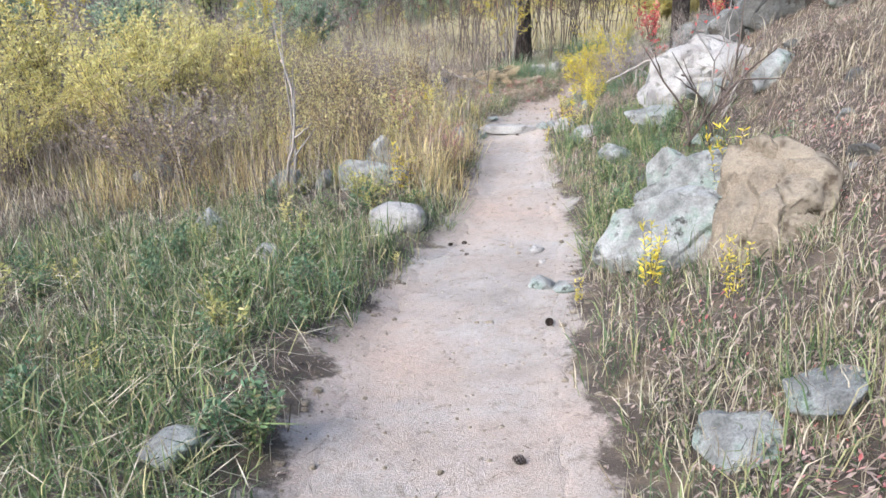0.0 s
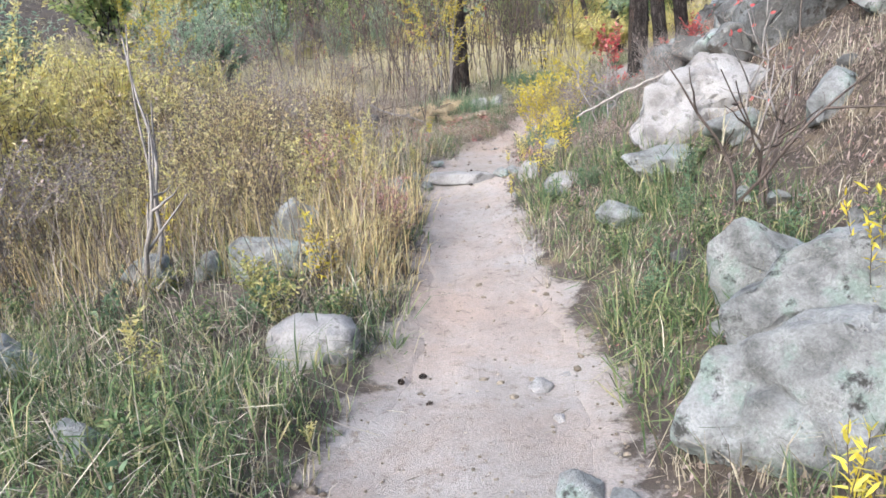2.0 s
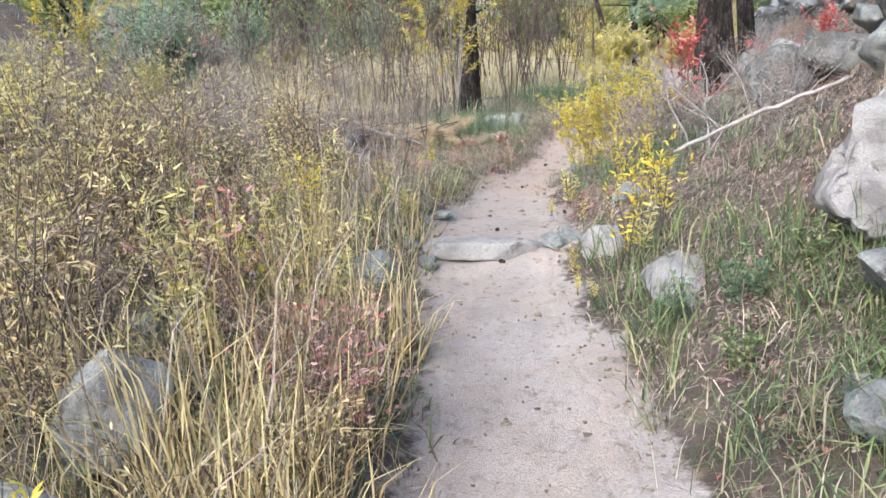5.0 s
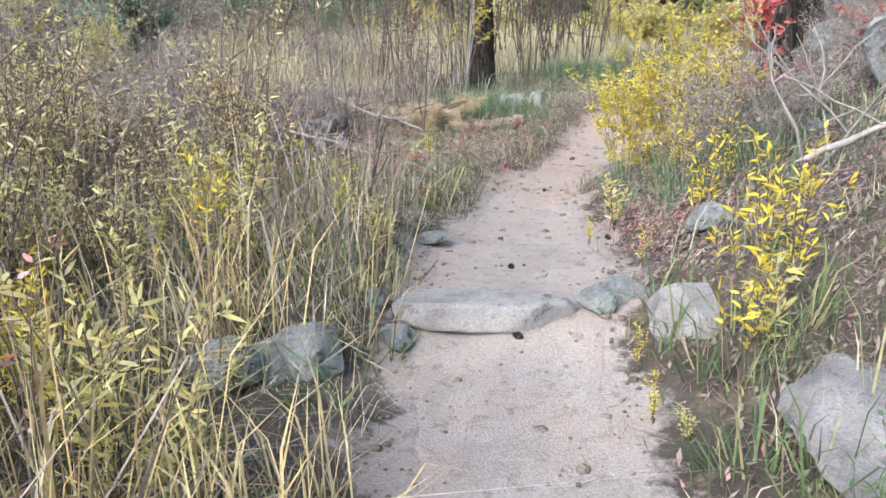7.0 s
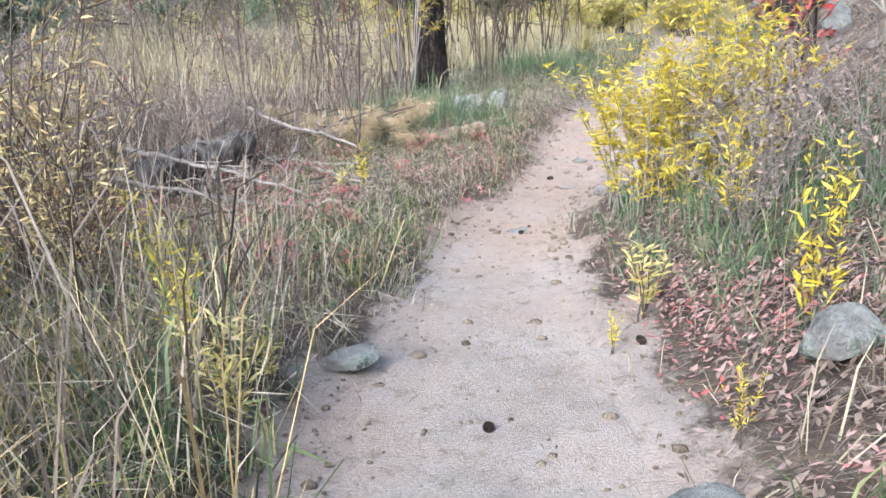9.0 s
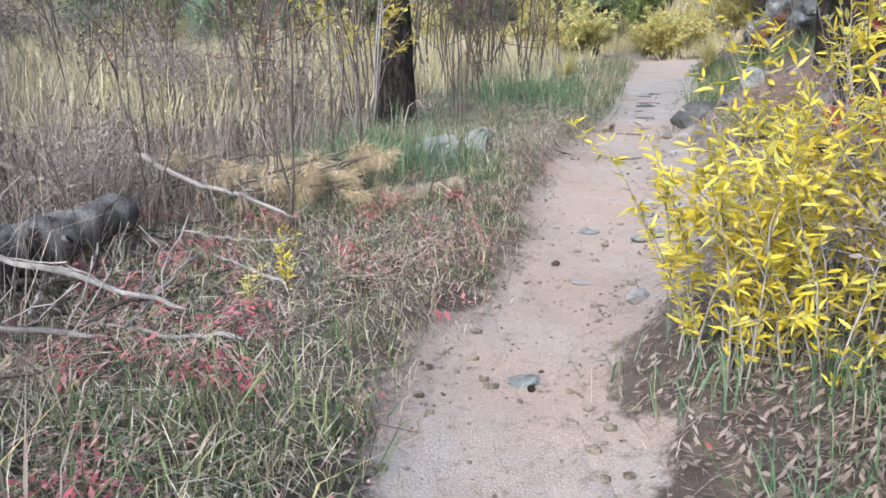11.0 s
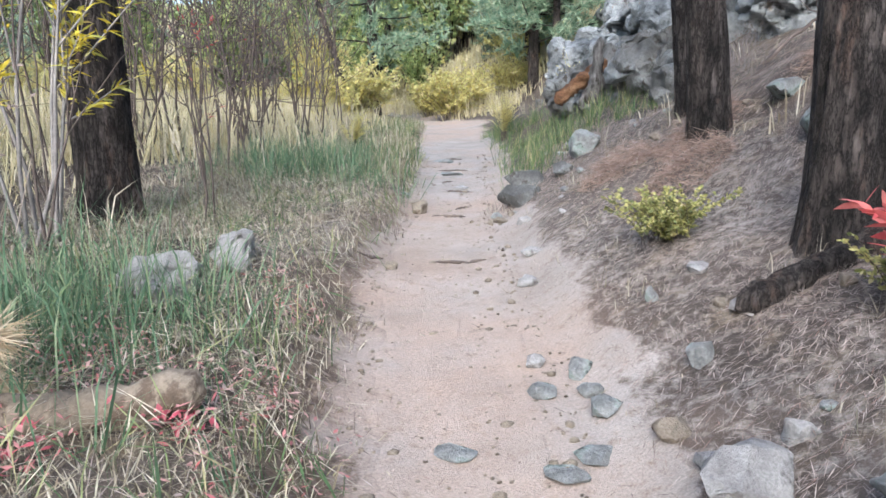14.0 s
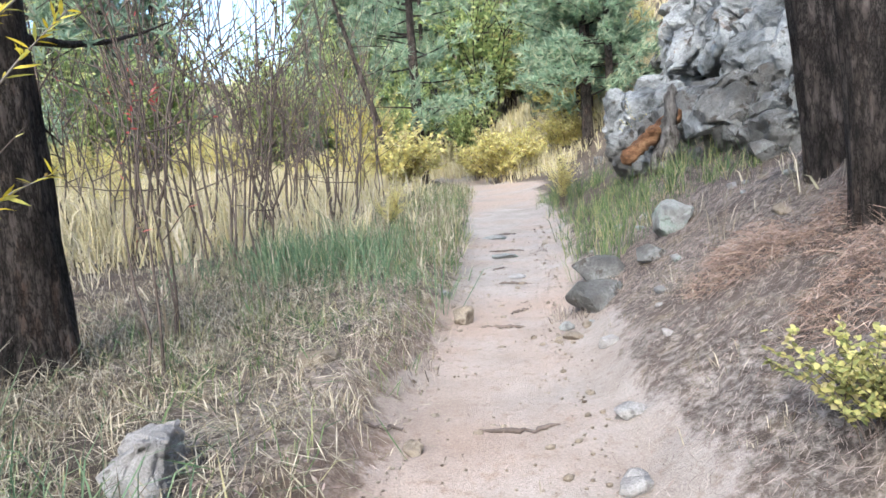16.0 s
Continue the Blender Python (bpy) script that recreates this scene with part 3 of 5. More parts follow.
rock(-1.77, 6.25, (0.42, 0.36, 0.36), 58, GRANITE, GL, 15)
rock(-0.88, 5.2, (0.36, 0.3, 0.24), 59, GRANITE, GL, 65)
rock(-0.88, 9.45, (0.45, 0.4, 0.4), 60, GRANITE, GL, 5)
rock(0.5, 9.32, (0.2, 0.2, 0.24), 61, TAN, "small tan rock at the edge of the trail", 5)
# the step across the trail and the stones beside it
rock(1.0, 10.95, (0.9, 0.34, 0.19), 71, PALE, "flat pale rock laid across the trail as a step", 2, (0, 3), 0.3, "step_rock", "rock", 6, 0.0, z=0.22, detail=5, corners=egg(), faces=((0, 0, 1, 0.75), (0, -1, 0.1, 0.8), (0.8, -0.6, 0, 0.75)))
rock(1.85, 10.78, (0.42, 0.4, 0.42), 72, PALE, "white angular rock at the edge of the trail", 25, (0, 0), 0.25, z=0.14, flat=14)
rock(1.66, 11.2, (0.4, 0.3, 0.3), 173, GRANITE, "small grey rock at the edge of the trail", 55, z=0.14)
rock(1.52, 11.0, (0.24, 0.2, 0.16), 73, GRANITE, "small grey rock at the edge of the trail", 25)
rock(0.0, 10.3, (0.3, 0.26, 0.24), 74, GRANITE, GL, 10)
rock(0.28, 10.42, (0.46, 0.26, 0.26), 75, GRANITE, GL, 20)
rock(0.6, 10.72, (0.18, 0.16, 0.16), 76, GRANITE, GL, 70)
rock(0.47, 11.0, (0.15, 0.14, 0.12), 77, GRANITE, GL, 0)
rock(2.26, 11.72, (0.3, 0.24, 0.22), 78, GRANITE, "grey rock among dry leaves beside the trail", 20)
rock(0.72, 12.25, (0.28, 0.2, 0.13), 79, GRANITE, "small grey rock at the edge of the trail", 20)
# the second stretch
rock(1.68, 14.45, (0.24, 0.2, 0.07), 81, GRANITE, "flat bluish grey stone set in the trail", 20, rounded=0.6, sink=0.6)
rock(3.22, 15.9, (0.42, 0.28, 0.26), 82, PALE, "pale tan rock among pine needles", 20)
rock(3.35, 15.45, (0.34, 0.3, 0.2), 83, GRANITE, "bluish grey rock beside the trail", 20)
rock(3.5, 15.98, (0.16, 0.13, 0.12), 84, PALE, "small white stone among pine needles", 0)
rock(2.15, 18.95, (0.46, 0.34, 0.46), 85, PALE, "pale slanting rock with lichen in the grass", 75, (10, 20), 0.3, broken=0.04)
rock(1.72, 18.5, (0.5, 0.42, 0.5), 86, PALE, "pale lichened rock in the green grass", 10, (0, 0), 0.36, broken=0.03)
rock(4.36, 21.6, (0.22, 0.18, 0.22), 87, TAN, "dark brown rock at the edge of the trail", 10)
rock(5.35, 21.1, (0.7, 0.5, 0.34), 88, DARKROCK, "mossy grey rock on the edge of the trail", 30, sink=0.4)
rock(5.9, 21.9, (0.8, 0.6, 0.36), 89, DARKROCK, "mossy grey rock on the edge of the trail", 80, sink=0.4)
rock(6.0, 21.3, (0.4, 0.3, 0.2), 90, DARKROCK, "mossy grey rock on the edge of the trail", 0)
rock(6.55, 21.7, (0.6, 0.45, 0.4), 91, GRANITE, "grey rock on the slope", 60)


# ---- trees ----
def pine(name, at, high, girth, lean=(0, 0), first=3.0, limbs=40, reach=2.2, seed=0, label="", tufts=12, needles=12, width=0.012, nl=0.17, dead=0, group="", joined=False):
    """A pine: plated trunk, drooping limbs and a crown of needle tufts."""
    rng = np.random.default_rng(seed)
    root = thing(name, label, "tree", group, at=at)
    k, sides = (40, 40) if not joined else (20, 12)
    t = np.linspace(0, 1, k) ** 1.5
    line = np.stack([lean[0] * high * t + 0.12 * np.sin(3 * t + seed) * t, lean[1] * high * t + 0.1 * np.sin(4 * t + 2 * seed) * t, high * t - 0.25 * (1 - t)], 1)
    rad = girth * (1 - 0.9 * t) * (1 + 0.45 * np.exp(-(t * high) / 0.22)) + 0.01
    s = Soup()
    tube(s, line, rad, sides)
    v = s.v[0]
    axis_pts = np.repeat(line, sides, 0)
    q = v - axis_pts
    ang = np.arctan2(q[:, 1], q[:, 0])
    plate = np.array([noise.fractal(Vector((4.5 * math.cos(a), 4.5 * math.sin(a), z * 1.1 + seed)), 1.0, 2.0, 4) for a, z in zip(ang, v[:, 2])])
    s.v[0] = axis_pts + q * (1 + 0.13 * plate)[:, None]
    c = Soup()
    hs = rng.uniform(first / high, 0.98, limbs)
    for i, h in enumerate(hs):
        b = s if joined else Soup()
        p, _ = along(line, np.array([h ** (1 / 1.5)]))
        a = rng.uniform(0, 6.283)
        size = reach * (1.05 - 0.75 * (h * high - first) / max(high - first, 0.1)) * rng.uniform(0.6, 1.1)
        u = np.linspace(0, 1, 6)[:, None]
        out = np.array([math.cos(a), math.sin(a), 0])
        bow = rng.uniform(-0.25, 0.25)
        limb = p[0] + out * size * u + np.array([0, 0, 1.0]) * size * (bow * u + 0.25 * (u ** 2)) + np.array([-out[1], out[0], 0]) * size * rng.uniform(-0.3, 0.3) * u ** 2
        tube(b, limb, np.linspace(girth * 0.16 + 0.006, 0.006, 6), 5)
        if i < dead:
            if not joined:
                limb = limb - np.array([0, 0, 1.0]) * size * 0.3 * u ** 2
                b = Soup()
                tube(b, limb, np.linspace(girth * 0.13 + 0.006, 0.006, 6), 5)
            for _ in range(4):
                f0, _w = along(limb, rng.uniform(0.3, 0.9, 1))
                tube(b, f0 + np.linspace(0, 1, 4)[:, None] * rng.normal(0, 0.22, 3), np.linspace(0.008, 0.003, 4), 4)
            if not joined:
                tagged(part("dead_branch", b.mesh("dead_branch", BARK, True), root, "bare dead branch"))
            continue
        if not joined:
            part("branch", b.mesh("branch", BARK, True), root)
        at_t = rng.uniform(0.3, 1.0, tufts)
        foot, way = along(limb, at_t)
        foot = foot + rng.normal(0, 0.11 * size ** 0.5, foot.shape)
        rep = np.repeat(foot, needles, 0)
        dirs = rng.normal(0, 1, rep.shape) + np.repeat(way, needles, 0) * 1.1 + [0, 0, 0.35]
        dirs /= np.linalg.norm(dirs, axis=1)[:, None]
        side = np.cross(dirs, rng.normal(0, 1, rep.shape))
        side /= np.linalg.norm(side, axis=1)[:, None] + 1e-9
        ln = nl * rng.uniform(0.7, 1.3, len(rep))[:, None]
        vv = np.stack([rep - side * width, rep + side * width, rep + dirs * ln], 1).reshape(-1, 3)
        c.add(vv, np.arange(len(vv)).reshape(-1, 3))
    part("trunk", s.mesh("trunk", BARK, True), root, "furrowed dark bark")
    tagged(part("crown", c.mesh("crown", NEEDLE), root, "green pine needles"), kind="stuff")
    return root


def stand(x, y):
    return (x, y, float(height(x, y)))


pine("pine_tree", stand(1.38, 20.9), 11, 0.23, (-0.02, 0.0), 1.9, 46, 2.4, 1, "pine tree with dark furrowed bark at the edge of the thicket", dead=12)
pine("pine_tree", stand(4.78, 16.85), 13, 0.19, (0.0, 0.02), 4.5, 50, 2.6, 2, "thick pine tree with cracked grey brown bark on the slope", dead=4)
pine("pine_tree", stand(5.95, 19.0), 13, 0.155, (-0.1, 0.02), 4.5, 46, 2.5, 3, "leaning pine tree with cracked bark on the slope", dead=3, group="twin pines on the slope")
pine("pine_tree", stand(6.85, 20.2), 13, 0.155, (-0.11, 0.02), 4.5, 46, 2.5, 4, "leaning pine tree with cracked bark on the slope", dead=3, group="twin pines on the slope")
pine("pine_tree", stand(10.7, 43.0), 13, 0.24, (-0.01, 0), 2.6, 46, 3.4, 5, "slender pine tree with spreading limbs beside the meadow", 18, 14, 0.035, 0.36, dead=6)
pine("pine_tree", stand(9.5, 42.0), 9, 0.15, (-0.27, 0), 3.4, 16, 2.0, 15, "slender leaning pine tree beside the meadow", 12, 12, 0.035, 0.34, dead=4)
far_a = pine("pine_tree", stand(17.0, 41.0), 14, 0.22, (0, 0), 2.0, 80, 2.6, 6, "green pine tree among others beyond the meadow", 16, 12, 0.045, 0.42, group="pines beyond the meadow", joined=True)
far_b = pine("pine_tree", stand(18.2, 43.0), 17, 0.26, (0.01, 0), 2.5, 90, 3.2, 7, "green pine tree among others beyond the meadow", 16, 12, 0.05, 0.46, group="pines beyond the meadow", joined=True)
rng = np.random.default_rng(5)
for i in range(130):
    side = i % 5
    if side < 2:
        x, y = rng.uniform(11, 55), rng.uniform(56, 95)
    elif side == 2:
        x, y = rng.uniform(-45, 3), rng.uniform(52, 84)
    elif side == 3:
        x, y = rng.uniform(-50, -14), rng.uniform(-5, 55)
    else:
        x, y = rng.uniform(22, 50), rng.uniform(-10, 60)
    copy_thing((far_a, far_b)[i % 2], pose(*stand(x, y), 0, 0, rng.uniform(0, 360)) @ Matrix.Scale(rng.uniform(0.7, 1.15), 4))
for x, y, k in ((17.6, 40.2, 0.8), (18.8, 44.5, 0.9), (20.5, 47, 1.0), (22, 52, 1.1), (15.5, 57, 1.0), (12, 62, 1.2)):
    copy_thing(far_a, pose(*stand(x, y), 0, 0, 70 * x) @ Matrix.Scale(k, 4))
for x, y, k in ((-8.0, 55.0, 1.1), (-5.0, 60.0, 1.2), (-2.5, 56.0, 1.0), (-11.0, 61.0, 1.2), (0.5, 62.0, 1.1)):
    copy_thing(far_b, pose(*stand(x, y), 0, 0, 50 * x) @ Matrix.Scale(k, 4))


# ---- grass and litter ----
def scatter(rng, n, box, keep):
    x, y = rng.uniform(box[0], box[1], n), rng.uniform(box[2], box[3], n)
    d, w = aside(x, y)
    k = rng.uniform(0, 1, n) < keep(x, y, d, w)
    return np.stack([x[k], y[k], height(x[k], y[k]) - 0.01], 1)


def grass(name, label, material, n, box, keep, high, wide=0.005, lean=0.6, seed=0, tuft=9, spread=0.07, category="grass"):
    """Tussocks whose blades fan outwards."""
    rng = np.random.default_rng(seed)
    c = scatter(rng, n // tuft, box, keep)
    k = len(c)
    size = np.repeat(rng.uniform(0.35, 1.45, k) * (1 + 0.3 * ripple(c[:, 0], c[:, 1], 1.1, seed)), tuft)
    a = rng.uniform(0, 6.283, k * tuft)
    r = np.abs(rng.normal(0, spread, k * tuft))
    p = np.repeat(c, tuft, 0) + np.stack([np.cos(a) * r, np.sin(a) * r, np.zeros(k * tuft)], 1)
    p[:, 2] = height(p[:, 0], p[:, 1]) - 0.01
    h = rng.uniform(*high, k * tuft) * size
    v, f = blades(p, h, h * rng.uniform(0.05, lean, k * tuft), wide * rng.uniform(0.5, 1.5, k * tuft), rng, heading=a + rng.normal(0, 0.7, k * tuft))
    return tagged(new(name, as_mesh(name, v, f, material)), label, category, kind="stuff")


def litter(name, label, material, n, box, keep, long, wide, seed, category="litter", rise=0.25, up=0.012):
    """Needles or leaves lying loose on the ground."""
    rng = np.random.default_rng(seed)
    p = scatter(rng, n, box, keep) + [0, 0, 0.01]
    k = len(p)
    p[:, 2] += rng.uniform(0.002, up, k)
    a = rng.uniform(0, 6.283, k)
    way = np.stack([np.cos(a), np.sin(a), rng.uniform(-rise, rise, k)], 1) * rng.uniform(*long, k)[:, None]
    side = np.stack([-np.sin(a), np.cos(a), rng.uniform(-0.4, 0.4, k)], 1) * (wide * rng.uniform(0.6, 1.4, k))[:, None] * 0.5
    q1 = height(p[:, 0] + way[:, 0], p[:, 1] + way[:, 1]) - height(p[:, 0], p[:, 1])
    way[:, 2] += np.clip(q1, -0.1, 0.1)
    v = np.stack([p, p + way * 0.5 - side, p + way, p + way * 0.5 + side], 1).reshape(-1, 3)
    f = (np.arange(k) * 4)[:, None, None] + np.array([[0, 1, 2], [0, 2, 3]])[None]
    return tagged(new(name, as_mesh(name, v, f.reshape(-1, 3), material)), label, category, kind="stuff")


def off_trail(d, w, gap=0.0, soft=0.22):
    return ease(np.abs(d) - w - gap, -0.06, soft)


clear = lambda x, y: 1 - 0.95 * np.exp(-((x + 0.85) ** 2 / 0.6 + (y - 7.2) ** 2 / 0.5)) - 0.9 * np.exp(-((x + 0.05) ** 2 / 0.14 + (y - 6.05) ** 2 / 0.2)) - 0.97 * np.exp(-((x - 0.1) ** 2 / 0.2 + (y - 10.1) ** 2 / 0.16)) - 0.95 * np.exp(-((x - 1.85) ** 2 / 0.12 + (y - 10.5) ** 2 / 0.2))
lush = lambda x, y, d: 1 - 0.75 * ease(y, 4.6, 5.6) * ease(9.0 - y, 0, 1.2) * ease(2.5 - d, 0, 0.7)
patch = lambda x, y, size, seed, lo=-0.2, hi=0.4: ease(ripple(x, y, size, seed), lo, hi)
grass("green_grass", "green grass along the trail", GREEN, 170000, (-6, 3.4, -3, 11),
      lambda x, y, d, w: off_trail(d, w) * np.where(d < 0, ease(8.0 - y, 0, 2.5) * patch(x, y, 1.5, 1, -0.7, 0.1) * ease(5.5 + d, 0, 2.5) * np.clip(clear(x, y), 0, 1), ease(y, 5, 6.5) * ease(d, 0.4, 0.7) * ease(2.6 - d, 0, 0.8) * 0.7 * patch(x, y, 0.8, 3, -0.4, 0.4)), (0.09, 0.34), 0.0075, 2.0, 1)
grass("dry_grass", "dry straw-coloured grass beside the trail", STRAW, 170000, (-6, 6, -2, 14.5),
      lambda x, y, d, w: off_trail(d, w) * patch(x, y, 1.1, 5, -0.9, 0.3) * np.where(d > 0, np.where(y > 9, 0.2, 0.7) * (0.4 + 0.6 * lush(x, y, d)), np.where(y < 6, 0.6, 0.85)) * np.clip(clear(x, y), 0, 1), (0.06, 0.26), 0.005, 1.8, 2)
grass("tall_golden_grass", "tall golden dry grass beside the trail", GOLD, 70000, (-4.5, 1, 5.6, 13.5),
      lambda x, y, d, w: off_trail(d, w, 0.02) * (d < 0) * ease(y, 6.3, 7.8) * patch(x, y, 1.0, 2, -0.4, 0.5) * clear(x, y) * np.where(d > -1.3, 1, 0.45) * np.where(y > 9.4, 0.45, 1) * ease(13.5 - y, 0, 3.5), (0.18, 0.66), 0.0068, 1.2, 3)
grass("weedy_green_grass", "green weeds and grass among dry stems", GREEN, 30000, (-3.5, 1, 7.5, 14),
      lambda x, y, d, w: off_trail(d, w) * (d < 0) * patch(x, y, 0.8, 51, -0.3, 0.4) * clear(x, y), (0.08, 0.26), 0.007, 1.7, 23)
grass("field_grass", "thin dry grass over the open ground", STRAW, 80000, (-24, 24, -14, 50),
      lambda x, y, d, w: off_trail(d, w, 0.5, 3.0) * np.where(d > 0, 0.35, 1) * patch(x, y, 2.5, 61, -0.9, 0.3), (0.12, 0.4), 0.014, 1.2, 24, 9, 0.15)
grass("weed_stems", "brown dry weed stems in a thicket", BROWNSTEM, 46000, (-8, 0.6, 5.5, 20),
      lambda x, y, d, w: ease(-d - w, 0.08, 0.5) * ease(y, 6, 8.2) * patch(x, y, 1.9, 7, -0.9, 0.1) * np.where(y > 13, ease(-d, 1.8, 3.2), 1) * np.clip(clear(x, y), 0, 1), (0.25, 0.95), 0.006, 1.3, 4, 7, 0.14)
grass("short_dry_grass", "short matted dry grass along the bank", STRAW, 170000, (-4, 5.5, 12.5, 25),
      lambda x, y, d, w: off_trail(d, w) * (d < 0) * patch(x, y, 1.0, 5, -1.7, -0.2) * ease(4.5 + d, 0, 2) * np.where(y < 17.5, 0.85, 1) * np.where((y > 18.3) & (d > -1.6), 0.4, 1), (0.045, 0.15), 0.005, 2.2, 5)
grass("deep_green_grass", "dense dark green grass tussocks", DEEP, 120000, (-3, 5.5, 10.5, 25),
      lambda x, y, d, w: off_trail(d, w, 0.05) * (d < 0) * np.maximum(np.maximum(np.exp(-((x - 0.75) ** 2 / 0.12 + (y - 17.9) ** 2 / 0.15)) + np.exp(-((x - 1.35) ** 2 / 0.28 + (y - 18.0) ** 2 / 0.4)), np.exp(-((x - 3.6) ** 2 / 0.5 + (y - 24.0) ** 2 / 1.2))), 0.1 * np.exp(-((x - 0.2) ** 2 / 0.2 + (y - 12.2) ** 2 / 0.5))), (0.25, 0.58), 0.008, 1.5, 6)
grass("mixed_bank_grass", "olive green grass on the bank", GREEN, 60000, (-2, 5.5, 11.0, 26),
      lambda x, y, d, w: off_trail(d, w, 0.02) * (d < 0) * patch(x, y, 0.7, 21, -0.1, 0.4) * ease(3.5 + d, 0, 1.5) * np.where((y > 18.3) & (d > -1.5), 0.5, 1), (0.07, 0.24), 0.006, 1.8, 16)
grass("verge_grass", "dry yellow green grass on the uphill verge", GREEN, 22000, (5.2, 10.5, 21.8, 32),
      lambda x, y, d, w: ease(d - w, 0.1, 0.5) * ease(3.2 - d, 0, 1.0) * patch(x, y, 1.1, 31, -0.5, 0.3), (0.12, 0.42), 0.008, 1.0, 17)
litter("pine_needle_litter", "fallen brown pine needles on the slope", DUFF, 420000, (1.5, 10, 10.5, 25),
      lambda x, y, d, w: ease(d - w, -0.1, 0.95) * np.where(d > 4.0, 0.3, 1), (0.04, 0.1), 0.0022, 7, rise=0.2, up=0.03)
litter("trail_leaf_litter", "small dry leaf scraps scattered on the trail", DRYLEAF, 5000, (-0.2, 7, -1, 27),
      lambda x, y, d, w: ease(w - np.abs(d), -0.25, 0.1) * (0.3 + 0.7 * ease(np.abs(d) / w, 0.4, 1.0)), (0.012, 0.035), 0.01, 28, rise=0.2, up=0.008)
litter("trail_twig_litter", "pale broken stalks lying on the trail", STRAW, 1500, (-0.2, 7, -1, 27),
      lambda x, y, d, w: ease(w - np.abs(d), -0.2, 0.1), (0.05, 0.16), 0.006, 26, rise=0.05, up=0.008)
litter("trail_needle_litter", "scattered pale pine needles on the trail", DUFF, 40000, (-0.2, 7, -1, 27),
      lambda x, y, d, w: ease(w - np.abs(d), -0.2, 0.1) * patch(x, y, 1.2, 17, -0.6, 0.6), (0.04, 0.11), 0.003, 27, rise=0.05, up=0.006)
litter("slope_litter", "brown leaf litter on the slope", DRYLEAF, 130000, (1.4, 9, -2, 15),
      lambda x, y, d, w: ease(d - w, 0.0, 0.6) * np.where(d > 4.0, 0.7, 1) * lush(x, y, d), (0.02, 0.06), 0.014, 37, rise=0.7, up=0.05)
grass("slope_green_grass", "sparse green grass tufts on the lower slope", GREEN, 36000, (1.2, 4.5, -1, 13),
      lambda x, y, d, w: ease(d - w, 0.05, 0.4) * ease(2.4 - d, 0, 1.0) * np.maximum(patch(x, y, 0.9, 71, -0.5, 0.3), 0.7 * (y < 4.6)) * np.where(y > 9, 0.4, 1), (0.07, 0.26), 0.006, 1.8, 29)
litter("slope_red_litter", "fallen dull red leaves on the slope", PINK, 26000, (1.4, 6, -1, 13),
      lambda x, y, d, w: ease(d - w, 0.0, 0.6) * patch(x, y, 0.9, 73, 0.0, 0.5), (0.016, 0.042), 0.012, 39, rise=0.7, up=0.05)
litter("slope_twig_litter", "fallen brown needles and stalks on the slope", DRYLEAF, 110000, (1.4, 8, -2, 13),
      lambda x, y, d, w: ease(d - w, -0.1, 0.6) * lush(x, y, d) * np.where(y < 4.6, 0.25, 0.7), (0.05, 0.15), 0.0024, 47, rise=0.4, up=0.05)
litter("bank_litter", "dry leaves and straw lying on the bank", DUFF, 70000, (-4, 4.5, -1, 25),
      lambda x, y, d, w: ease(-d - w, -0.1, 0.4) * 0.9, (0.06, 0.22), 0.0045, 57)
litter("red_leaf_litter", "fallen red and pink leaves", PINK, 80000, (-2, 4, 11, 18.5),
      lambda x, y, d, w: off_trail(d, w) * np.where(d < 0, ease(y, 13.2, 14) * ease(2.6 + d, 0, 1) * patch(x, y, 0.7, 41, 0.0, 0.45), ease(1.6 - d, 0, 0.6) * ease(14 - y, 0, 1) * patch(x, y, 0.8, 43, 0.0, 0.5)), (0.018, 0.045), 0.011, 67, rise=0.5, up=0.14)
litter("bright_red_litter", "fallen bright red leaves on the bank", CRIMSON, 22000, (-1.4, 1.8, 13.2, 17),
      lambda x, y, d, w: off_trail(d, w, 0.1) * (d < 0) * patch(x, y, 0.55, 47, 0.15, 0.5), (0.03, 0.07), 0.016, 68, rise=0.6, up=0.14)
litter("pink_leaf_litter", "dry pinkish brown leaves", DRYLEAF, 30000, (-2.5, 4, 11, 19),
      lambda x, y, d, w: off_trail(d, w) * np.where(d < 0, ease(y, 12.6, 14) * patch(x, y, 1.0, 45, -0.4, 0.4), ease(1.6 - d, 0, 0.6) * ease(14.5 - y, 0, 1)), (0.025, 0.06), 0.016, 77, rise=0.5, up=0.08)
grass("far_field_grass", "tall pale dry grass of the open field", MEADOW, 60000, (-16, 3, 15, 40),
      lambda x, y, d, w: ease(-d, 3.6, 6.0) * patch(x, y, 2.8, 63, -0.9, 0.2), (0.3, 0.85), 0.016, 1.1, 25, 9, 0.2)
grass("hill_grass", "pale dry grass on the hillside beyond the meadow", MEADOW, 70000, (-60, 40, 50, 125),
      lambda x, y, d, w: 1.0 + 0 * x, (0.4, 1.1), 0.09, 1.0, 26, 9, 0.5)
grass("meadow_grass", "pale yellow dry meadow grass", MEADOW, 130000, (-18, 26, 25, 56),
      lambda x, y, d, w: off_trail(d, w) * np.where(d > 0, ease(y, 38, 44), ease(-d, 1.2, 4.5)) * 0.9, (0.25, 0.75), 0.03, 0.9, 8, 9, 0.25)
grass("slope_grass", "sparse dry grass on the slope", STRAW, 16000, (2, 20, -4, 36),
      lambda x, y, d, w: ease(d, 1.0, 2) * patch(x, y, 2.1, 9, -0.1, 0.5) * 0.7, (0.08, 0.3), 0.006, 1.2, 9)

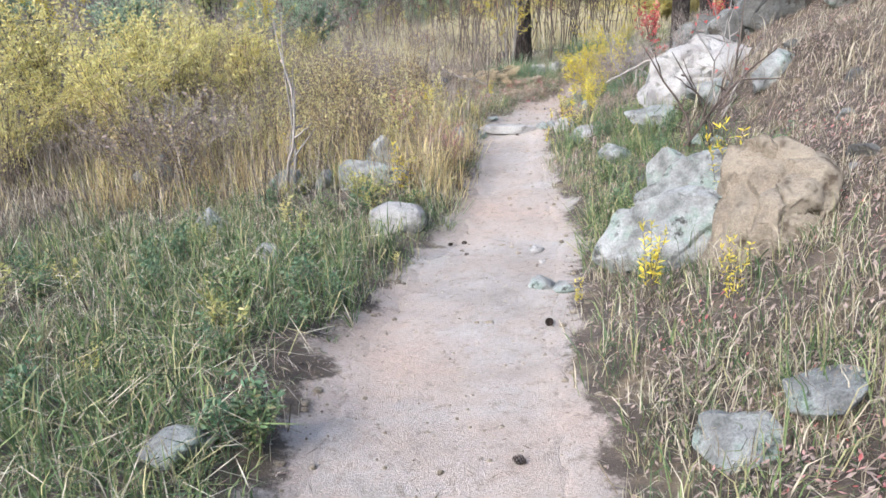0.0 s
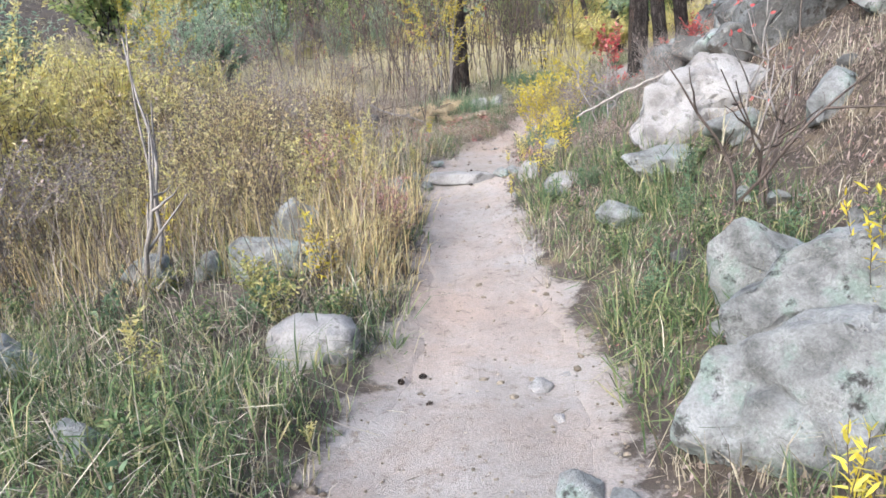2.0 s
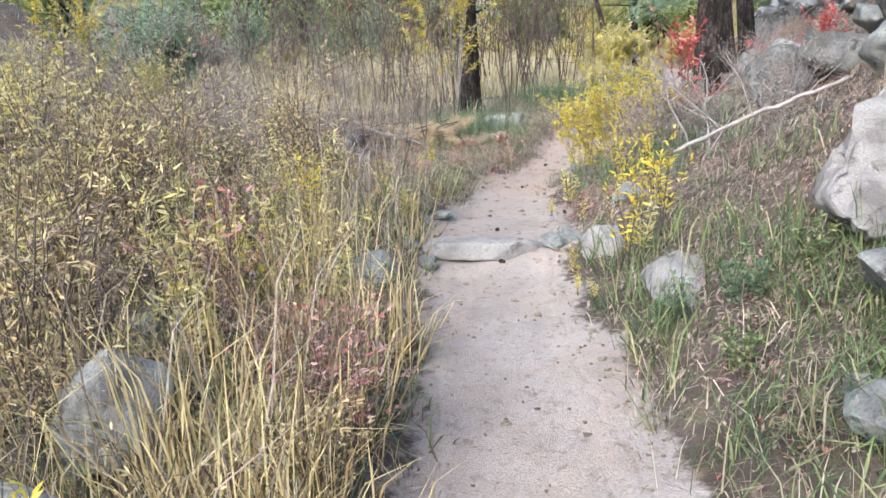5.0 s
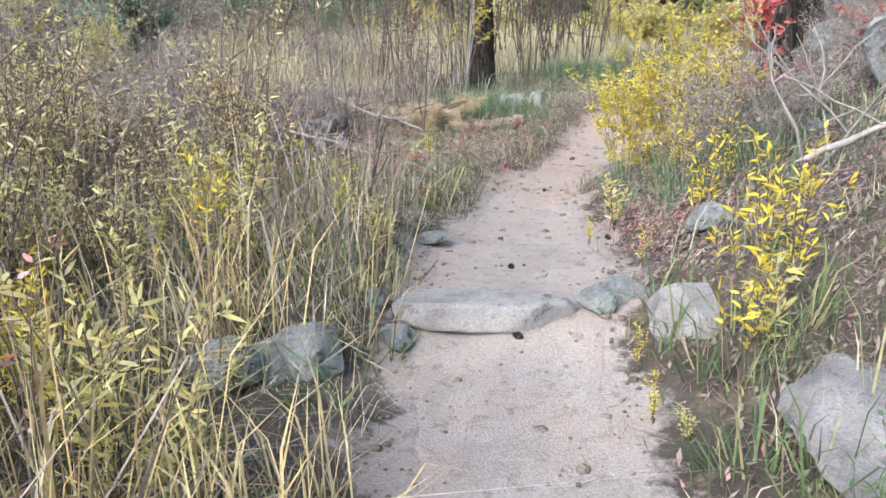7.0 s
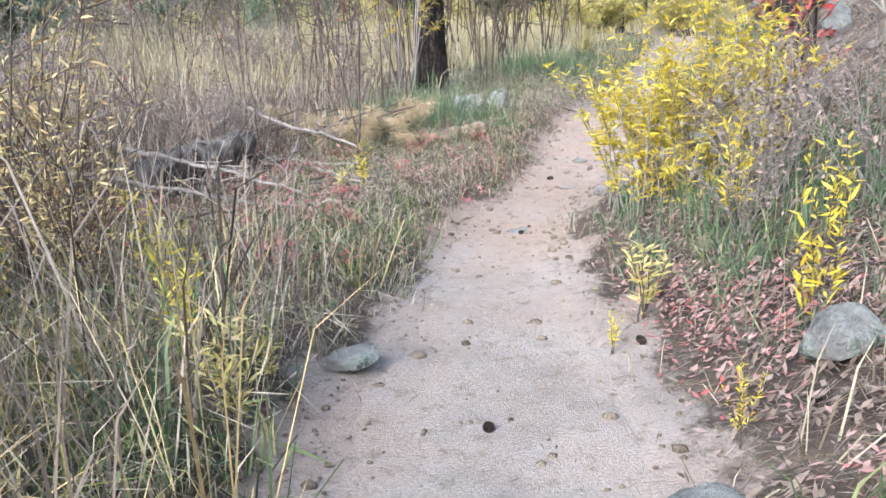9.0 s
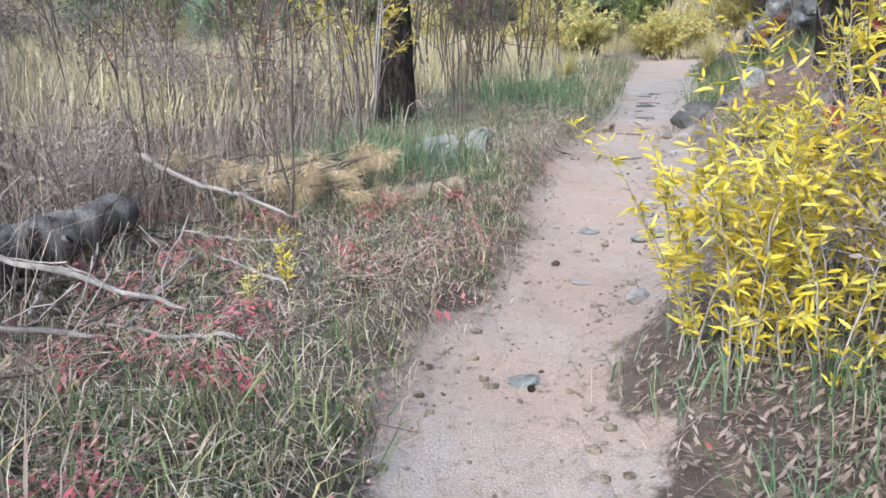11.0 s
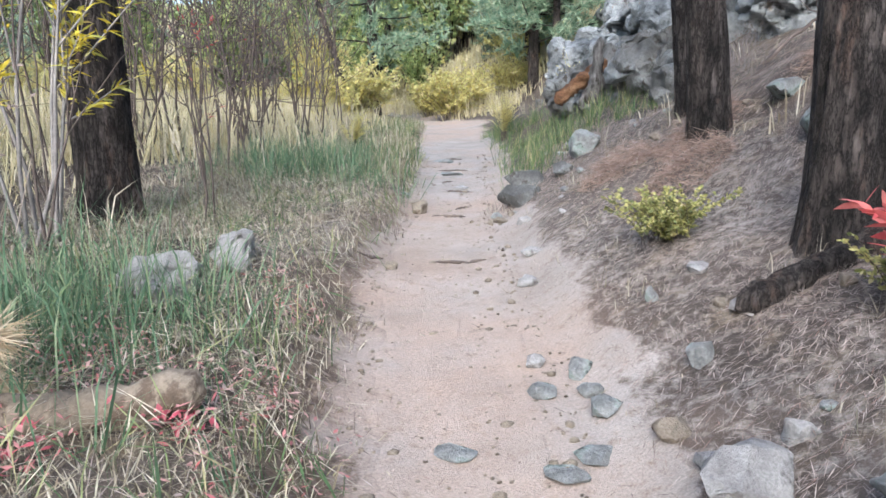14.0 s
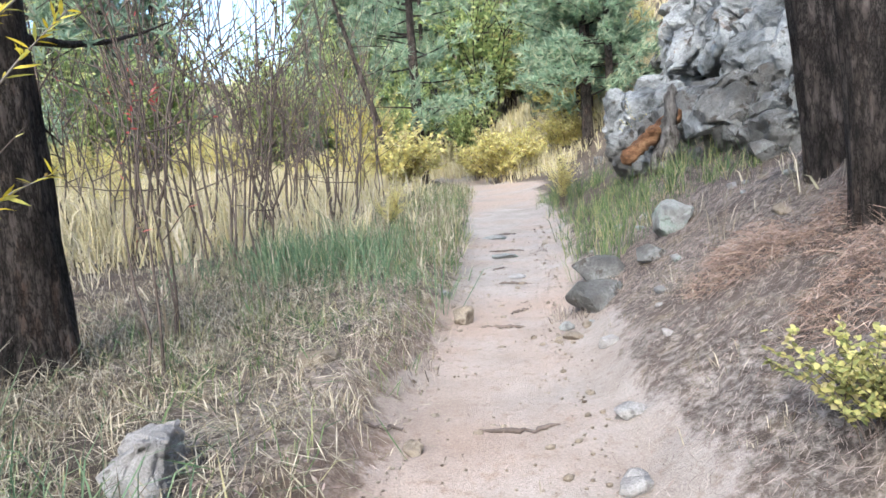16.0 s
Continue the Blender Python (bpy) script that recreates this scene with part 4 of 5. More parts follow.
grass("trail_end_grass", "mixed dry and green grass along the far trail", GREEN, 40000, (3, 11, 22.5, 38),
      lambda x, y, d, w: off_trail(d, w) * (d < 0) * ease(2.8 + d, 0, 1.0) * ease(y, 22.5, 24), (0.08, 0.3), 0.009, 1.6, 45)
grass("trail_end_straw", "dry straw grass along the far trail", STRAW, 40000, (3, 11, 22.5, 38),
      lambda x, y, d, w: off_trail(d, w) * (d < 0) * ease(3.4 + d, 0, 1.0) * ease(y, 22.5, 24), (0.08, 0.34), 0.009, 1.6, 46)
grass("bank_tussock", "brown dry tussock at the edge of the trail", BROWNSTEM, 14000, (2.8, 6.4, 19.6, 23.2),
      lambda x, y, d, w: np.maximum(np.exp(-((x - 3.45) ** 2 / 0.06 + (y - 20.45) ** 2 / 0.06)), np.exp(-((x - 5.2) ** 2 / 0.05 + (y - 21.1) ** 2 / 0.05))), (0.06, 0.22), 0.005, 1.8, 41)
grass("slope_tufts", "small dry tufts among the needles on the slope", STRAW, 30000, (2.4, 8, 14, 24),
      lambda x, y, d, w: ease(d - w, 0.15, 0.6) * patch(x, y, 0.6, 83, 0.25, 0.6), (0.04, 0.16), 0.004, 2.2, 42)
grass("slope_mixed_grass", "short dry and green grass at the foot of the slope", STRAW, 11000, (1.5, 4.2, -0.5, 5.0),
      lambda x, y, d, w: ease(d - w, 0.1, 0.5) * ease(3.0 - d, 0, 1.2) * patch(x, y, 0.7, 75, -0.6, 0.3), (0.05, 0.22), 0.0045, 1.9, 47)
grass("under_willow_weeds", "dark green weeds beneath the yellow willow", DEEP, 9000, (1.9, 4.2, 11.6, 14.8),
      lambda x, y, d, w: ease(d - w, 0.1, 0.4) * np.exp(-((x - 2.7) ** 2 / 0.5 + (y - 13.3) ** 2 / 0.8)), (0.1, 0.34), 0.007, 1.6, 43)
grass("leafy_weeds", "yellow green weeds and grasses mixed in the thicket", OLIVE, 14000, (-6, 0.7, 7.4, 13.6),
      lambda x, y, d, w: ease(-d - w, 0.15, 0.6) * patch(x, y, 0.8, 91, -0.3, 0.4) * np.clip(clear(x, y), 0, 1), (0.12, 0.5), 0.006, 1.6, 44)
litter("matted_straw", "dry stalks matted over the grass of the bank", STRAW, 85000, (-4, 5.5, 12.3, 25),
      lambda x, y, d, w: off_trail(d, w, 0.05) * (d < 0) * ease(4 + d, 0, 2), (0.08, 0.26), 0.0045, 97, "grass", 0.5, 0.15)
litter("matted_stalks", "dry stalks fallen across the green grass", STRAW, 34000, (-5, 1.2, -2, 12.5),
      lambda x, y, d, w: off_trail(d, w, 0.05) * (d < 0) * ease(5 + d, 0, 2) * np.where(y < 6, 0.85, 1) * np.clip(clear(x, y), 0, 1), (0.1, 0.34), 0.005, 98, "grass", 0.6, 0.24)
litter("bent_green_blades", "bent green blades lying over the grass", GREEN, 70000, (-5, 5, -2, 25),
      lambda x, y, d, w: off_trail(d, w, 0.05) * ease(4 + d, 0, 2) * np.where(d > 0, (1 - lush(x, y, d)) * 1.3, np.where(y < 6, 0.45, np.where(y < 12, 0.6, 0.28))), (0.1, 0.32), 0.008, 99, "grass", 0.7, 0.2)


# ---- shrubs, saplings and weeds ----
def shrub(name, label, at, high, spread, stems, per_stem, leaf, leaf_mat, stem_mat, seed, start=0.35, girth=0.008, forks=2, group="", category="shrub", bend=0.1, base=0.12):
    """Many stems from one root, forking, with leaves set along their upper parts."""
    rng = np.random.default_rng(seed)
    root = thing(name, label, category, group, at=at)
    s, l = Soup(), Soup()
    for i in range(stems):
        hh = high * rng.uniform(0.6, 1.0)
        line = stem_line(rng, np.r_[rng.normal(0, base * spread, 2), -0.04], hh, spread * rng.uniform(0.2, 1.0), bend)
        tube(s, line, np.linspace(girth, girth * 0.25, len(line)), 4)
        lines = [(line, 1.0)]
        for _ in range(forks):
            p, w = along(line, rng.uniform(0.3, 0.85, 1))
            side = (w[0] + rng.normal(0, 0.55, 3)) * hh * rng.uniform(0.18, 0.4)
            side[2] = abs(side[2])
            fork = p + np.linspace(0, 1, 5)[:, None] * side + rng.normal(0, 0.012 * hh, (5, 3)) * np.linspace(0, 1, 5)[:, None]
            tube(s, fork, np.linspace(girth * 0.55, girth * 0.2, 5), 4)
            lines.append((fork, 0.5))
        for ln, share in lines:
            n = int(per_stem * share)
            if n:
                t = rng.uniform(start if share == 1 else 0.15, 1.0, n)
                p, w = along(ln, t)
                way = rng.normal(0, 1, (n, 3)) * [1, 1, 0.5] + w * 0.9
                leaves(l, p, way, leaf[0] * rng.uniform(0.6, 1.25, n), leaf[1] * rng.uniform(0.7, 1.3, n), rng)
    tagged(part("wood", s.mesh("wood", stem_mat, True), root), kind="stuff")
    if l.n:
        tagged(part("foliage", l.mesh("foliage", leaf_mat), root), kind="stuff")
    return root


def spread_copies(protos, places, rng, lo=0.75, hi=1.2):
    for i, (x, y) in enumerate(places):
        copy_thing(protos[i % len(protos)], pose(*stand(x, y), 0, 0, rng.uniform(0, 360)) @ Matrix.Scale(rng.uniform(lo, hi), 4))


def chance_places(rng, n, box, ok):
    out = []
    while len(out) < n:
        x, y = rng.uniform(box[0], box[1]), rng.uniform(box[2], box[3])
        d, w = aside(x, y)
        if ok(x, y, d, w):
            out.append((x, y))
    return out


rng = np.random.default_rng(77)
# tall yellow-green shrubs behind the first verge
lime = [shrub("willow_shrub", "tall willow shrub with yellow green autumn leaves", stand(x, y), h, 0.8, 24, 85, (0.085, 0.022), LIME, TWIG, 200 + i, 0.3, 0.009, 3, "willow shrubs behind the verge") for i, (x, y, h) in enumerate(((-4.1, 10.4, 2.1), (-6.0, 10.3, 2.3), (-3.3, 11.2, 1.7)))]
spread_copies(lime, [(-5.0, 9.0), (-3.5, 13.6), (-4.6, 12.0), (-5.6, 12.6), (-6.8, 8.8), (-7.4, 11.5), (-5.2, 14.8), (-3.9, 8.6)] + chance_places(rng, 16, (-13, -3, 7, 19), lambda x, y, d, w: d < -4.2), rng, 0.6, 0.95)
# golden, half-bare shrubs nearer the trail
gold = [shrub("golden_shrub", "slender shrub with sparse golden leaves and brown stems", stand(x, y), 1.25, 0.45, 14, 28, (0.056, 0.0095), (GOLD, LIME, GOLD)[i], TWIG, 220 + i, 0.25, 0.006, 2, "golden shrubs along the trail") for i, (x, y) in enumerate(((-1.7, 9.9), (-2.1, 9.2), (-1.3, 10.4)))]
spread_copies(gold, chance_places(rng, 42, (-5.0, 0.4, 7.3, 13.2), lambda x, y, d, w: d < -w - 0.3 and d < -w - 1.25 and not (y < 8.0 and -1.9 < x < -0.12)), rng, 0.5, 1.1)
open_spot = lambda x, y: (y < 8.0 and -1.9 < x < -0.12) or (x - 0.1) ** 2 + (y - 10.1) ** 2 < 0.3
rust = [shrub("rusty_shrub", "slender brown shrub with withered rusty leaves", stand(x, y), 0.95, 0.35, 12, 20, (0.05, 0.012), m, TWIG, 226 + i, 0.15, 0.005, 3, "withered shrubs along the trail") for i, (x, y, m) in enumerate(((-0.9, 8.9, DRYLEAF), (-1.4, 9.4, GOLD), (-0.4, 9.3, PINK)))]
spread_copies(rust + gold, chance_places(rng, 34, (-2.6, 0.5, 7.2, 10.4), lambda x, y, d, w: d < -w - 0.22 and not open_spot(x, y)), rng, 0.45, 0.75)
spread_copies(rust[:2], chance_places(rng, 30, (-6, -0.4, 9, 16), lambda x, y, d, w: d < -w - 1.3 and not open_spot(x, y)), rng, 0.8, 1.3)
spread_copies(gold, chance_places(rng, 40, (-5.5, -0.6, 10, 15), lambda x, y, d, w: d < -w - 1.3), rng, 0.8, 1.35)
# dry brown brush
dry = [shrub("dry_brush", "leafless brown brush with withered leaves", stand(x, y), 1.1, 0.7, 24, 9, (0.045, 0.02), DRYLEAF, GREYTWIG, 240 + i, 0.3, 0.005, 4, "dry brush in the thicket", bend=0.16) for i, (x, y) in enumerate(((-2.7, 8.6), (-2.4, 9.6), (-1.4, 14.0)))]
spread_copies(dry, chance_places(rng, 44, (-9, 0.2, 6.8, 20), lambda x, y, d, w: d < -w - (1.0 if y < 12 else 2.0) and (x + 0.9) ** 2 + (y - 7.6) ** 2 > 1.1) + chance_places(rng, 10, (-6, 2, 19, 25), lambda x, y, d, w: d < -w - 2.6), rng, 0.6, 1.3)
spread_copies(dry, [(3.5, 13.3), (3.9, 12.4), (3.0, 12.7), (3.4, 11.6), (4.6, 15.2), (3.3, 14.6), (2.75, 13.2), (2.9, 13.8), (2.5, 12.9), (3.3, 14.0), (4.2, 13.9), (4.7, 14.6), (5.2, 15.8)], rng, 0.5, 0.8)
# the yellow willow at the bend and its small neighbours
shrub("yellow_willow", "bushy willow with bright yellow narrow leaves", stand(2.5, 14.0), 0.98, 0.42, 44, 52, (0.068, 0.0125), YELLOW, GREYTWIG, 260, 0.12, 0.005, 2, base=0.34)
shrub("yellow_willow", "tall willow with bright yellow narrow leaves", stand(2.92, 14.0), 1.2, 0.45, 30, 46, (0.068, 0.0125), YELLOW, GREYTWIG, 261, 0.15, 0.005, 2, base=0.34)
shrub("willow_shoot", "single upright willow shoot with yellow green leaves", stand(2.36, 14.05), 1.4, 0.08, 2, 46, (0.068, 0.0125), YELLOW, GREYTWIG, 262, 0.3, 0.005, 0, bend=0.03)
weed = [shrub("yellow_weed", "upright weed with bright yellow narrow leaves", stand(x, y), h, 0.14, 6, 26, (0.064, 0.011), (YELLOW, LIME)[i % 2], TWIG, 270 + i, 0.3, 0.004, 0, "yellow weeds beside the trail", "weed") for i, (x, y, h) in enumerate(((2.3, 11.95, 0.6), (0.43, 11.7, 0.42), (1.86, 10.2, 0.85)))]
spread_copies(weed, [(-1.6, 12.3), (-1.4, 12.1), (-0.27, 11.4), (0.2, 12.0), (0.47, 12.0), (-0.22, 10.9), (-0.25, 9.7), (0.16, 9.65), (-0.6, 10.1), (-0.5, 11.0), (2.0, 10.35), (2.2, 10.6), (2.25, 11.0), (1.95, 12.6), (2.6, 12.4), (2.5, 13.0), (0.05, 10.2), (-0.9, 10.7), (-0.1, 7.2), (-1.1, 6.3), (2.6, 5.2), (0.6, 15.2), (0.45, 15.0), (2.2, 3.5), (1.9, 4.1)] + chance_places(rng, 26, (-4.5, 0.6, 7.6, 13), lambda x, y, d, w: d < -w - 0.8), rng, 0.6, 1.15)
spread_copies(weed, [(1.55, 10.15), (1.62, 10.0), (1.85, 11.5), (1.5, 4.4), (0.12, 5.3), (1.58, 10.5), (1.72, 12.3)], rng, 0.3, 0.5)
shrub("low_bush", "low bush with small yellow green leaves", stand(4.55, 17.85), 0.36, 0.45, 46, 44, (0.03, 0.018), OLIVE, TWIG, 281, 0.25, 0.004, 2)
shrub("low_bush", "low bush with small yellow green leaves", stand(4.35, 16.2), 0.3, 0.3, 30, 34, (0.028, 0.017), OLIVE, TWIG, 282, 0.25, 0.004, 2)
pale_weed = [shrub("pale_weed", "upright weed with pale yellow green leaves", stand(x, y), 0.75, 0.2, 7, 26, (0.062, 0.0105), LIME, TWIG, 276 + i, 0.2, 0.004, 1, "pale weeds in the brush", "weed") for i, (x, y) in enumerate(((-0.5, 10.6), (-1.1, 11.2)))]
spread_copies(pale_weed, chance_places(rng, 30, (-3.4, 0.3, 9.0, 12.6), lambda x, y, d, w: d < -w - 0.5 and not open_spot(x, y)), rng, 0.6, 1.25)
spread_copies(pale_weed, chance_places(rng, 16, (-3.6, -0.3, 8.2, 9.6), lambda x, y, d, w: d < -w - 0.6), rng, 0.8, 1.4)
# leafy weeds in the green verge
leafy = [shrub("leafy_weed", "bushy weed with broad green and yellowing leaves", stand(x, y), 0.4, 0.2, 10, 20, (0.05, 0.015), m, TWIG, 284 + i, 0.2, 0.004, 1, "leafy weeds in the verge", "weed") for i, (x, y, m) in enumerate(((-0.5, 5.0, GREEN), (-0.3, 6.7, OLIVE), (-1.3, 6.6, DEEP)))]
spread_copies(leafy, chance_places(rng, 60, (-3.2, 0.4, 2.2, 8.0), lambda x, y, d, w: d < -w - 0.12 and (x ** 2 + (y - 6.1) ** 2 > 0.25)), rng, 0.5, 1.1)
spread_copies(leafy[::2], chance_places(rng, 26, (1.4, 3.2, 5.6, 9.5), lambda x, y, d, w: d > w + 0.2 and not (1.5 < x < 3.1 and 3.7 < y < 5.9)), rng, 0.4, 0.9)
# red sumac
sumac = [shrub("sumac", "sumac with drooping red autumn leaves", stand(x, y), h, 0.5, 7, 22, (0.1, 0.03), RED, TWIG, 290 + i, 0.55, 0.008, 2, "red sumacs on the slope") for i, (x, y, h) in enumerate(((4.2, 16.0, 0.6), (3.85, 14.9, 1.3)))]
spread_copies(sumac, [(5.3, 15.5), (4.6, 13.4), (4.9, 11.5), (5.4, 12.8)], rng, 0.6, 1.0)
# leafless dark branches before the pale boulder and a grey sapling across the trail
shrub("dead_shrub", "leafless shrub of dark crooked branches", stand(2.95, 7.25), 1.35, 0.75, 5, 0, (0.1, 0.02), RED, TWIG, 301, 0.5, 0.017, 4, bend=0.25)
shrub("dead_shrub", "leafless shrub of dark crooked branches", stand(3.35, 8.0), 1.2, 0.6, 4, 2, (0.06, 0.03), RED, GREYTWIG, 302, 0.5, 0.014, 4, bend=0.25)
shrub("dead_shrub", "leafless grey sapling with crooked forks", stand(-1.35, 7.35), 1.9, 0.5, 2, 0, (0.1, 0.02), RED, GREYTWIG, 303, 0.5, 0.024, 4, bend=0.22)
shrub("dead_shrub", "leafless shrub of grey crooked branches", stand(3.1, 12.1), 1.0, 0.9, 4, 0, (0.1, 0.02), RED, GREYTWIG, 304, 0.5, 0.014, 3, bend=0.25)
# bare saplings
sap = [shrub("bare_sapling", "clump of thin leafless alder saplings", stand(x, y), h, 0.9, 7, 6, (0.07, 0.016), LIME, TWIG, 310 + i, 0.5, 0.019, 6, "bare saplings in the thicket", "sapling", bend=0.11, base=0.3) for i, (x, y, h) in enumerate(((1.6, 26.3, 4.2), (2.9, 26.4, 4.8), (4.4, 31.0, 4.4)))]
spread_copies(sap, [(0.9, 26.6), (2.2, 26.9), (3.3, 27.5), (5.4, 31.5), (3.7, 28.6), (0.0, 25.0), (-0.8, 24.0), (0.6, 23.4), (-1.5, 26.0), (4.6, 28.6), (-0.4, 28.0), (6.3, 33.5), (3.0, 33.0), (-2.6, 24.8), (-2.0, 22.5), (-3.4, 23.5), (5.0, 34.5), (0.4, 32.0), (-1.8, 30.5), (-3.6, 27.5), (-0.3, 21.5), (2.6, 24.4)], rng, 0.7, 1.15)
thin = [shrub("thin_sapling", "thin grey leafless sapling beside the trail", stand(x, y), h, 0.5, 2, 8, (0.07, 0.014), (LIME, RED)[i], TWIG, 330 + i, 0.6, 0.011, 3, "thin saplings near the fallen branch", "sapling", bend=0.1) for i, (x, y, h) in enumerate(((0.42, 16.45, 2.4), (0.72, 18.6, 2.8)))]
spread_copies(thin, [(1.1, 17.6), (0.3, 17.1), (-0.4, 16.4), (-0.9, 17.8), (0.1, 18.9), (-1.6, 16.9), (1.0, 19.6), (-0.2, 19.8), (0.9, 21.6), (2.2, 21.4), (-1.8, 18.9), (-2.5, 16.2), (-3.2, 18.4), (2.1, 20.2)], rng, 0.7, 1.2)
# yellow foliage hanging over the thicket
hang = shrub("yellow_tree", "slender young tree with hanging yellow leaves", stand(0.9, 19.9), 3.4, 0.8, 6, 90, (0.11, 0.018), YELLOW, GREYTWIG, 340, 0.55, 0.016, 5, category="tree", group="young yellow trees")
spread_copies([hang], [(-5.0, 17.5), (-8.5, 15.0), (7.5, 40.5)], rng, 0.7, 1.1)
# bushes of the meadow and light green trees behind them
far_tree = shrub("leafy_tree", "light green leafy tree beyond the meadow", stand(10.5, 57.0), 8.0, 3.2, 26, 110, (0.3, 0.13), FRESH, BARK, 345, 0.15, 0.06, 4, category="tree", group="leafy trees beyond the meadow")
spread_copies([far_tree], [(6.0, 54.0), (15.5, 60.0), (18.5, 55.5), (1.5, 52.0), (22.5, 59.0), (-4.0, 47.0), (12.5, 66.0), (-9.0, 42.0), (8.0, 64.0), (-12.5, 33.0)], rng, 0.7, 1.3)
spread_copies([far_tree], [(-4.0, 56.0), (-9.0, 52.0), (-14.0, 47.0), (1.0, 57.0), (-6.5, 60.0), (13.6, 54.0), (-1.5, 47.0), (-3.5, 38.5), (-6.5, 35.0), (10.5, 52.0), (16.0, 52.0)], rng, 0.45, 0.75)
mead = shrub("meadow_bush", "rounded bush with pale yellow leaves at the meadow", stand(15.4, 44.0), 1.9, 1.7, 40, 60, (0.16, 0.05), LIME, TWIG, 350, 0.2, 0.012, 3, group="meadow bushes")
spread_copies([mead], [(13.9, 45.0), (17.0, 43.0), (16.2, 46.5), (18.6, 45.2), (12.0, 47.5), (10.2, 43.0), (8.6, 38.5), (20.5, 46.0), (9.2, 48.5), (6.0, 42.0), (3.0, 45.0), (13.4, 41.5), (-1.0, 40.0), (-5.0, 36.0)], rng, 0.6, 1.2)
spread_copies(lime, [(0.0, 33.0), (2.0, 36.0), (-3.0, 31.5), (-1.0, 35.0), (3.6, 38.0), (1.0, 30.0), (-4.5, 29.0), (-2.0, 33.5)], rng, 0.6, 0.95)
spread_copies(lime, [(6.6, 35.5), (9.0, 28.4), (5.2, 27.0), (7.2, 37.5), (9.6, 26.6)], rng, 0.35, 0.6)
spread_copies(lime, chance_places(rng, 40, (-24, 34, 46, 90), lambda x, y, d, w: abs(d) > 2), rng, 1.2, 2.4)
# dark shrubs and far brush behind the thicket
ever = shrub("juniper", "dense dark green juniper bush", stand(-7.5, 16.0), 2.6, 1.1, 34, 80, (0.12, 0.03), NEEDLE, TWIG, 360, 0.1, 0.016, 4, group="junipers behind the thicket")
spread_copies([ever], [(21, 60), (26, 58), (-8, 50), (-4.6, 20.5), (-9.5, 19.0), (-6.0, 23.0), (-11, 14.0), (-2.8, 30.0), (-12.5, 18.0), (-8.0, 26.5), (-10.5, 10.5), (-13.5, 8.0), (-5.5, 31.0), (10.8, 54.0), (19.5, 50.0), (23.0, 55.0), (-15, 22), (-1.5, 36.0)], rng, 0.7, 1.3)
spread_copies(dry, chance_places(rng, 50, (-18, -4, 12, 40), lambda x, y, d, w: d < -6), rng, 1.3, 2.2)
spread_copies(dry, chance_places(rng, 24, (3, 14, 0, 22), lambda x, y, d, w: d > 2.4), rng, 0.3, 0.6)


# ---- dead wood ----
def log(name, label, a, b, r0, r1, material, seed, category="log", stubs=0, rough=0.3):
    """A fallen trunk between two points, with a rough skin and broken ends."""
    rng = np.random.default_rng(seed)
    a, b = np.asarray(a, float), np.asarray(b, float)
    mid = (a + b) / 2
    root = thing(name, label, category, at=tuple(mid))
    k, sides = 22, 14
    t = np.linspace(0, 1, k)[:, None]
    line = (a - mid) + (b - a) * t + np.cumsum(rng.normal(0, 0.008, (k, 3)), 0)
    s = Soup()
    rad = np.linspace(r0, r1, k)
    rad[0], rad[-1] = r0 * 0.15, r1 * 0.1
    tube(s, line, rad, sides)
    q = s.v[0] - np.repeat(line, sides, 0)
    lump = np.array([noise.fractal(Vector(p * 9 + Vector((seed, 0, 0))), 1.0, 2.0, 4) for p in map(Vector, s.v[0])])
    s.v[0] = np.repeat(line, sides, 0) + q * (1 + rough * lump)[:, None]
    part("log_body", s.mesh("log_body", material, True), root)
    for i in range(stubs):
        p, w = along(line, rng.uniform(0.1, 0.95, 1))
        o = Soup()
        d = rng.normal(0, 1, 3)
        d[2] = abs(d[2])
        d = d / np.linalg.norm(d) * rng.uniform(0.15, 0.55)
        tube(o, p + np.linspace(0, 1, 5)[:, None] * d + rng.normal(0, 0.015, (5, 3)), np.linspace(r1 * 0.35, 0.004, 5), 5)
        part("branch_stub", o.mesh("branch_stub", material, True), root)
    return root


def over(x, y, up):
    return (x, y, float(height(x, y)) + up)


log("weathered_snag", "weathered silver grey fallen trunk in the brush", over(-1.1, 15.1, 0.1), over(-0.4, 16.15, 0.3), 0.19, 0.11, SNAG, 1, stubs=4)
log("fallen_log", "bare pale fallen log beside the trail", over(1.05, 17.2, 0.05), over(1.84, 16.95, 0.07), 0.07, 0.085, PALELOG, 2)
log("fallen_branch", "grey fallen branch on the ground", over(-1.6, 15.3, 0.1), over(0.0, 15.45, 0.06), 0.022, 0.012, TWIG, 3, stubs=4, category="branch")
log("fallen_branch", "crooked dead branch lying in the brush", over(-1.9, 17.0, 0.6), over(-0.2, 16.0, 0.12), 0.028, 0.02, TWIG, 4, stubs=6, category="branch")
for k, (p, q) in enumerate((((-1.7, 13.9, 0.55), (-0.1, 14.6, 0.08)), ((-2.0, 14.6, 0.2), (-0.7, 13.8, 0.5)), ((-1.3, 15.2, 0.5), (0.2, 14.9, 0.06)), ((-2.4, 13.2, 0.7), (-1.0, 14.2, 0.1)), ((-0.6, 16.9, 0.5), (0.5, 16.3, 0.1)))):
    log("fallen_branch", "crooked leafless grey branch lying in the brush", over(*p), over(*q), 0.02, 0.011, (GREYTWIG, TWIG)[k % 2], 60 + k, "branch", 9, 0.2)
log("fallen_log", "dark fallen log at the foot of a pine", over(4.0, 16.75, 0.06), over(5.2, 16.55, 0.08), 0.06, 0.08, BARK, 5, stubs=1)
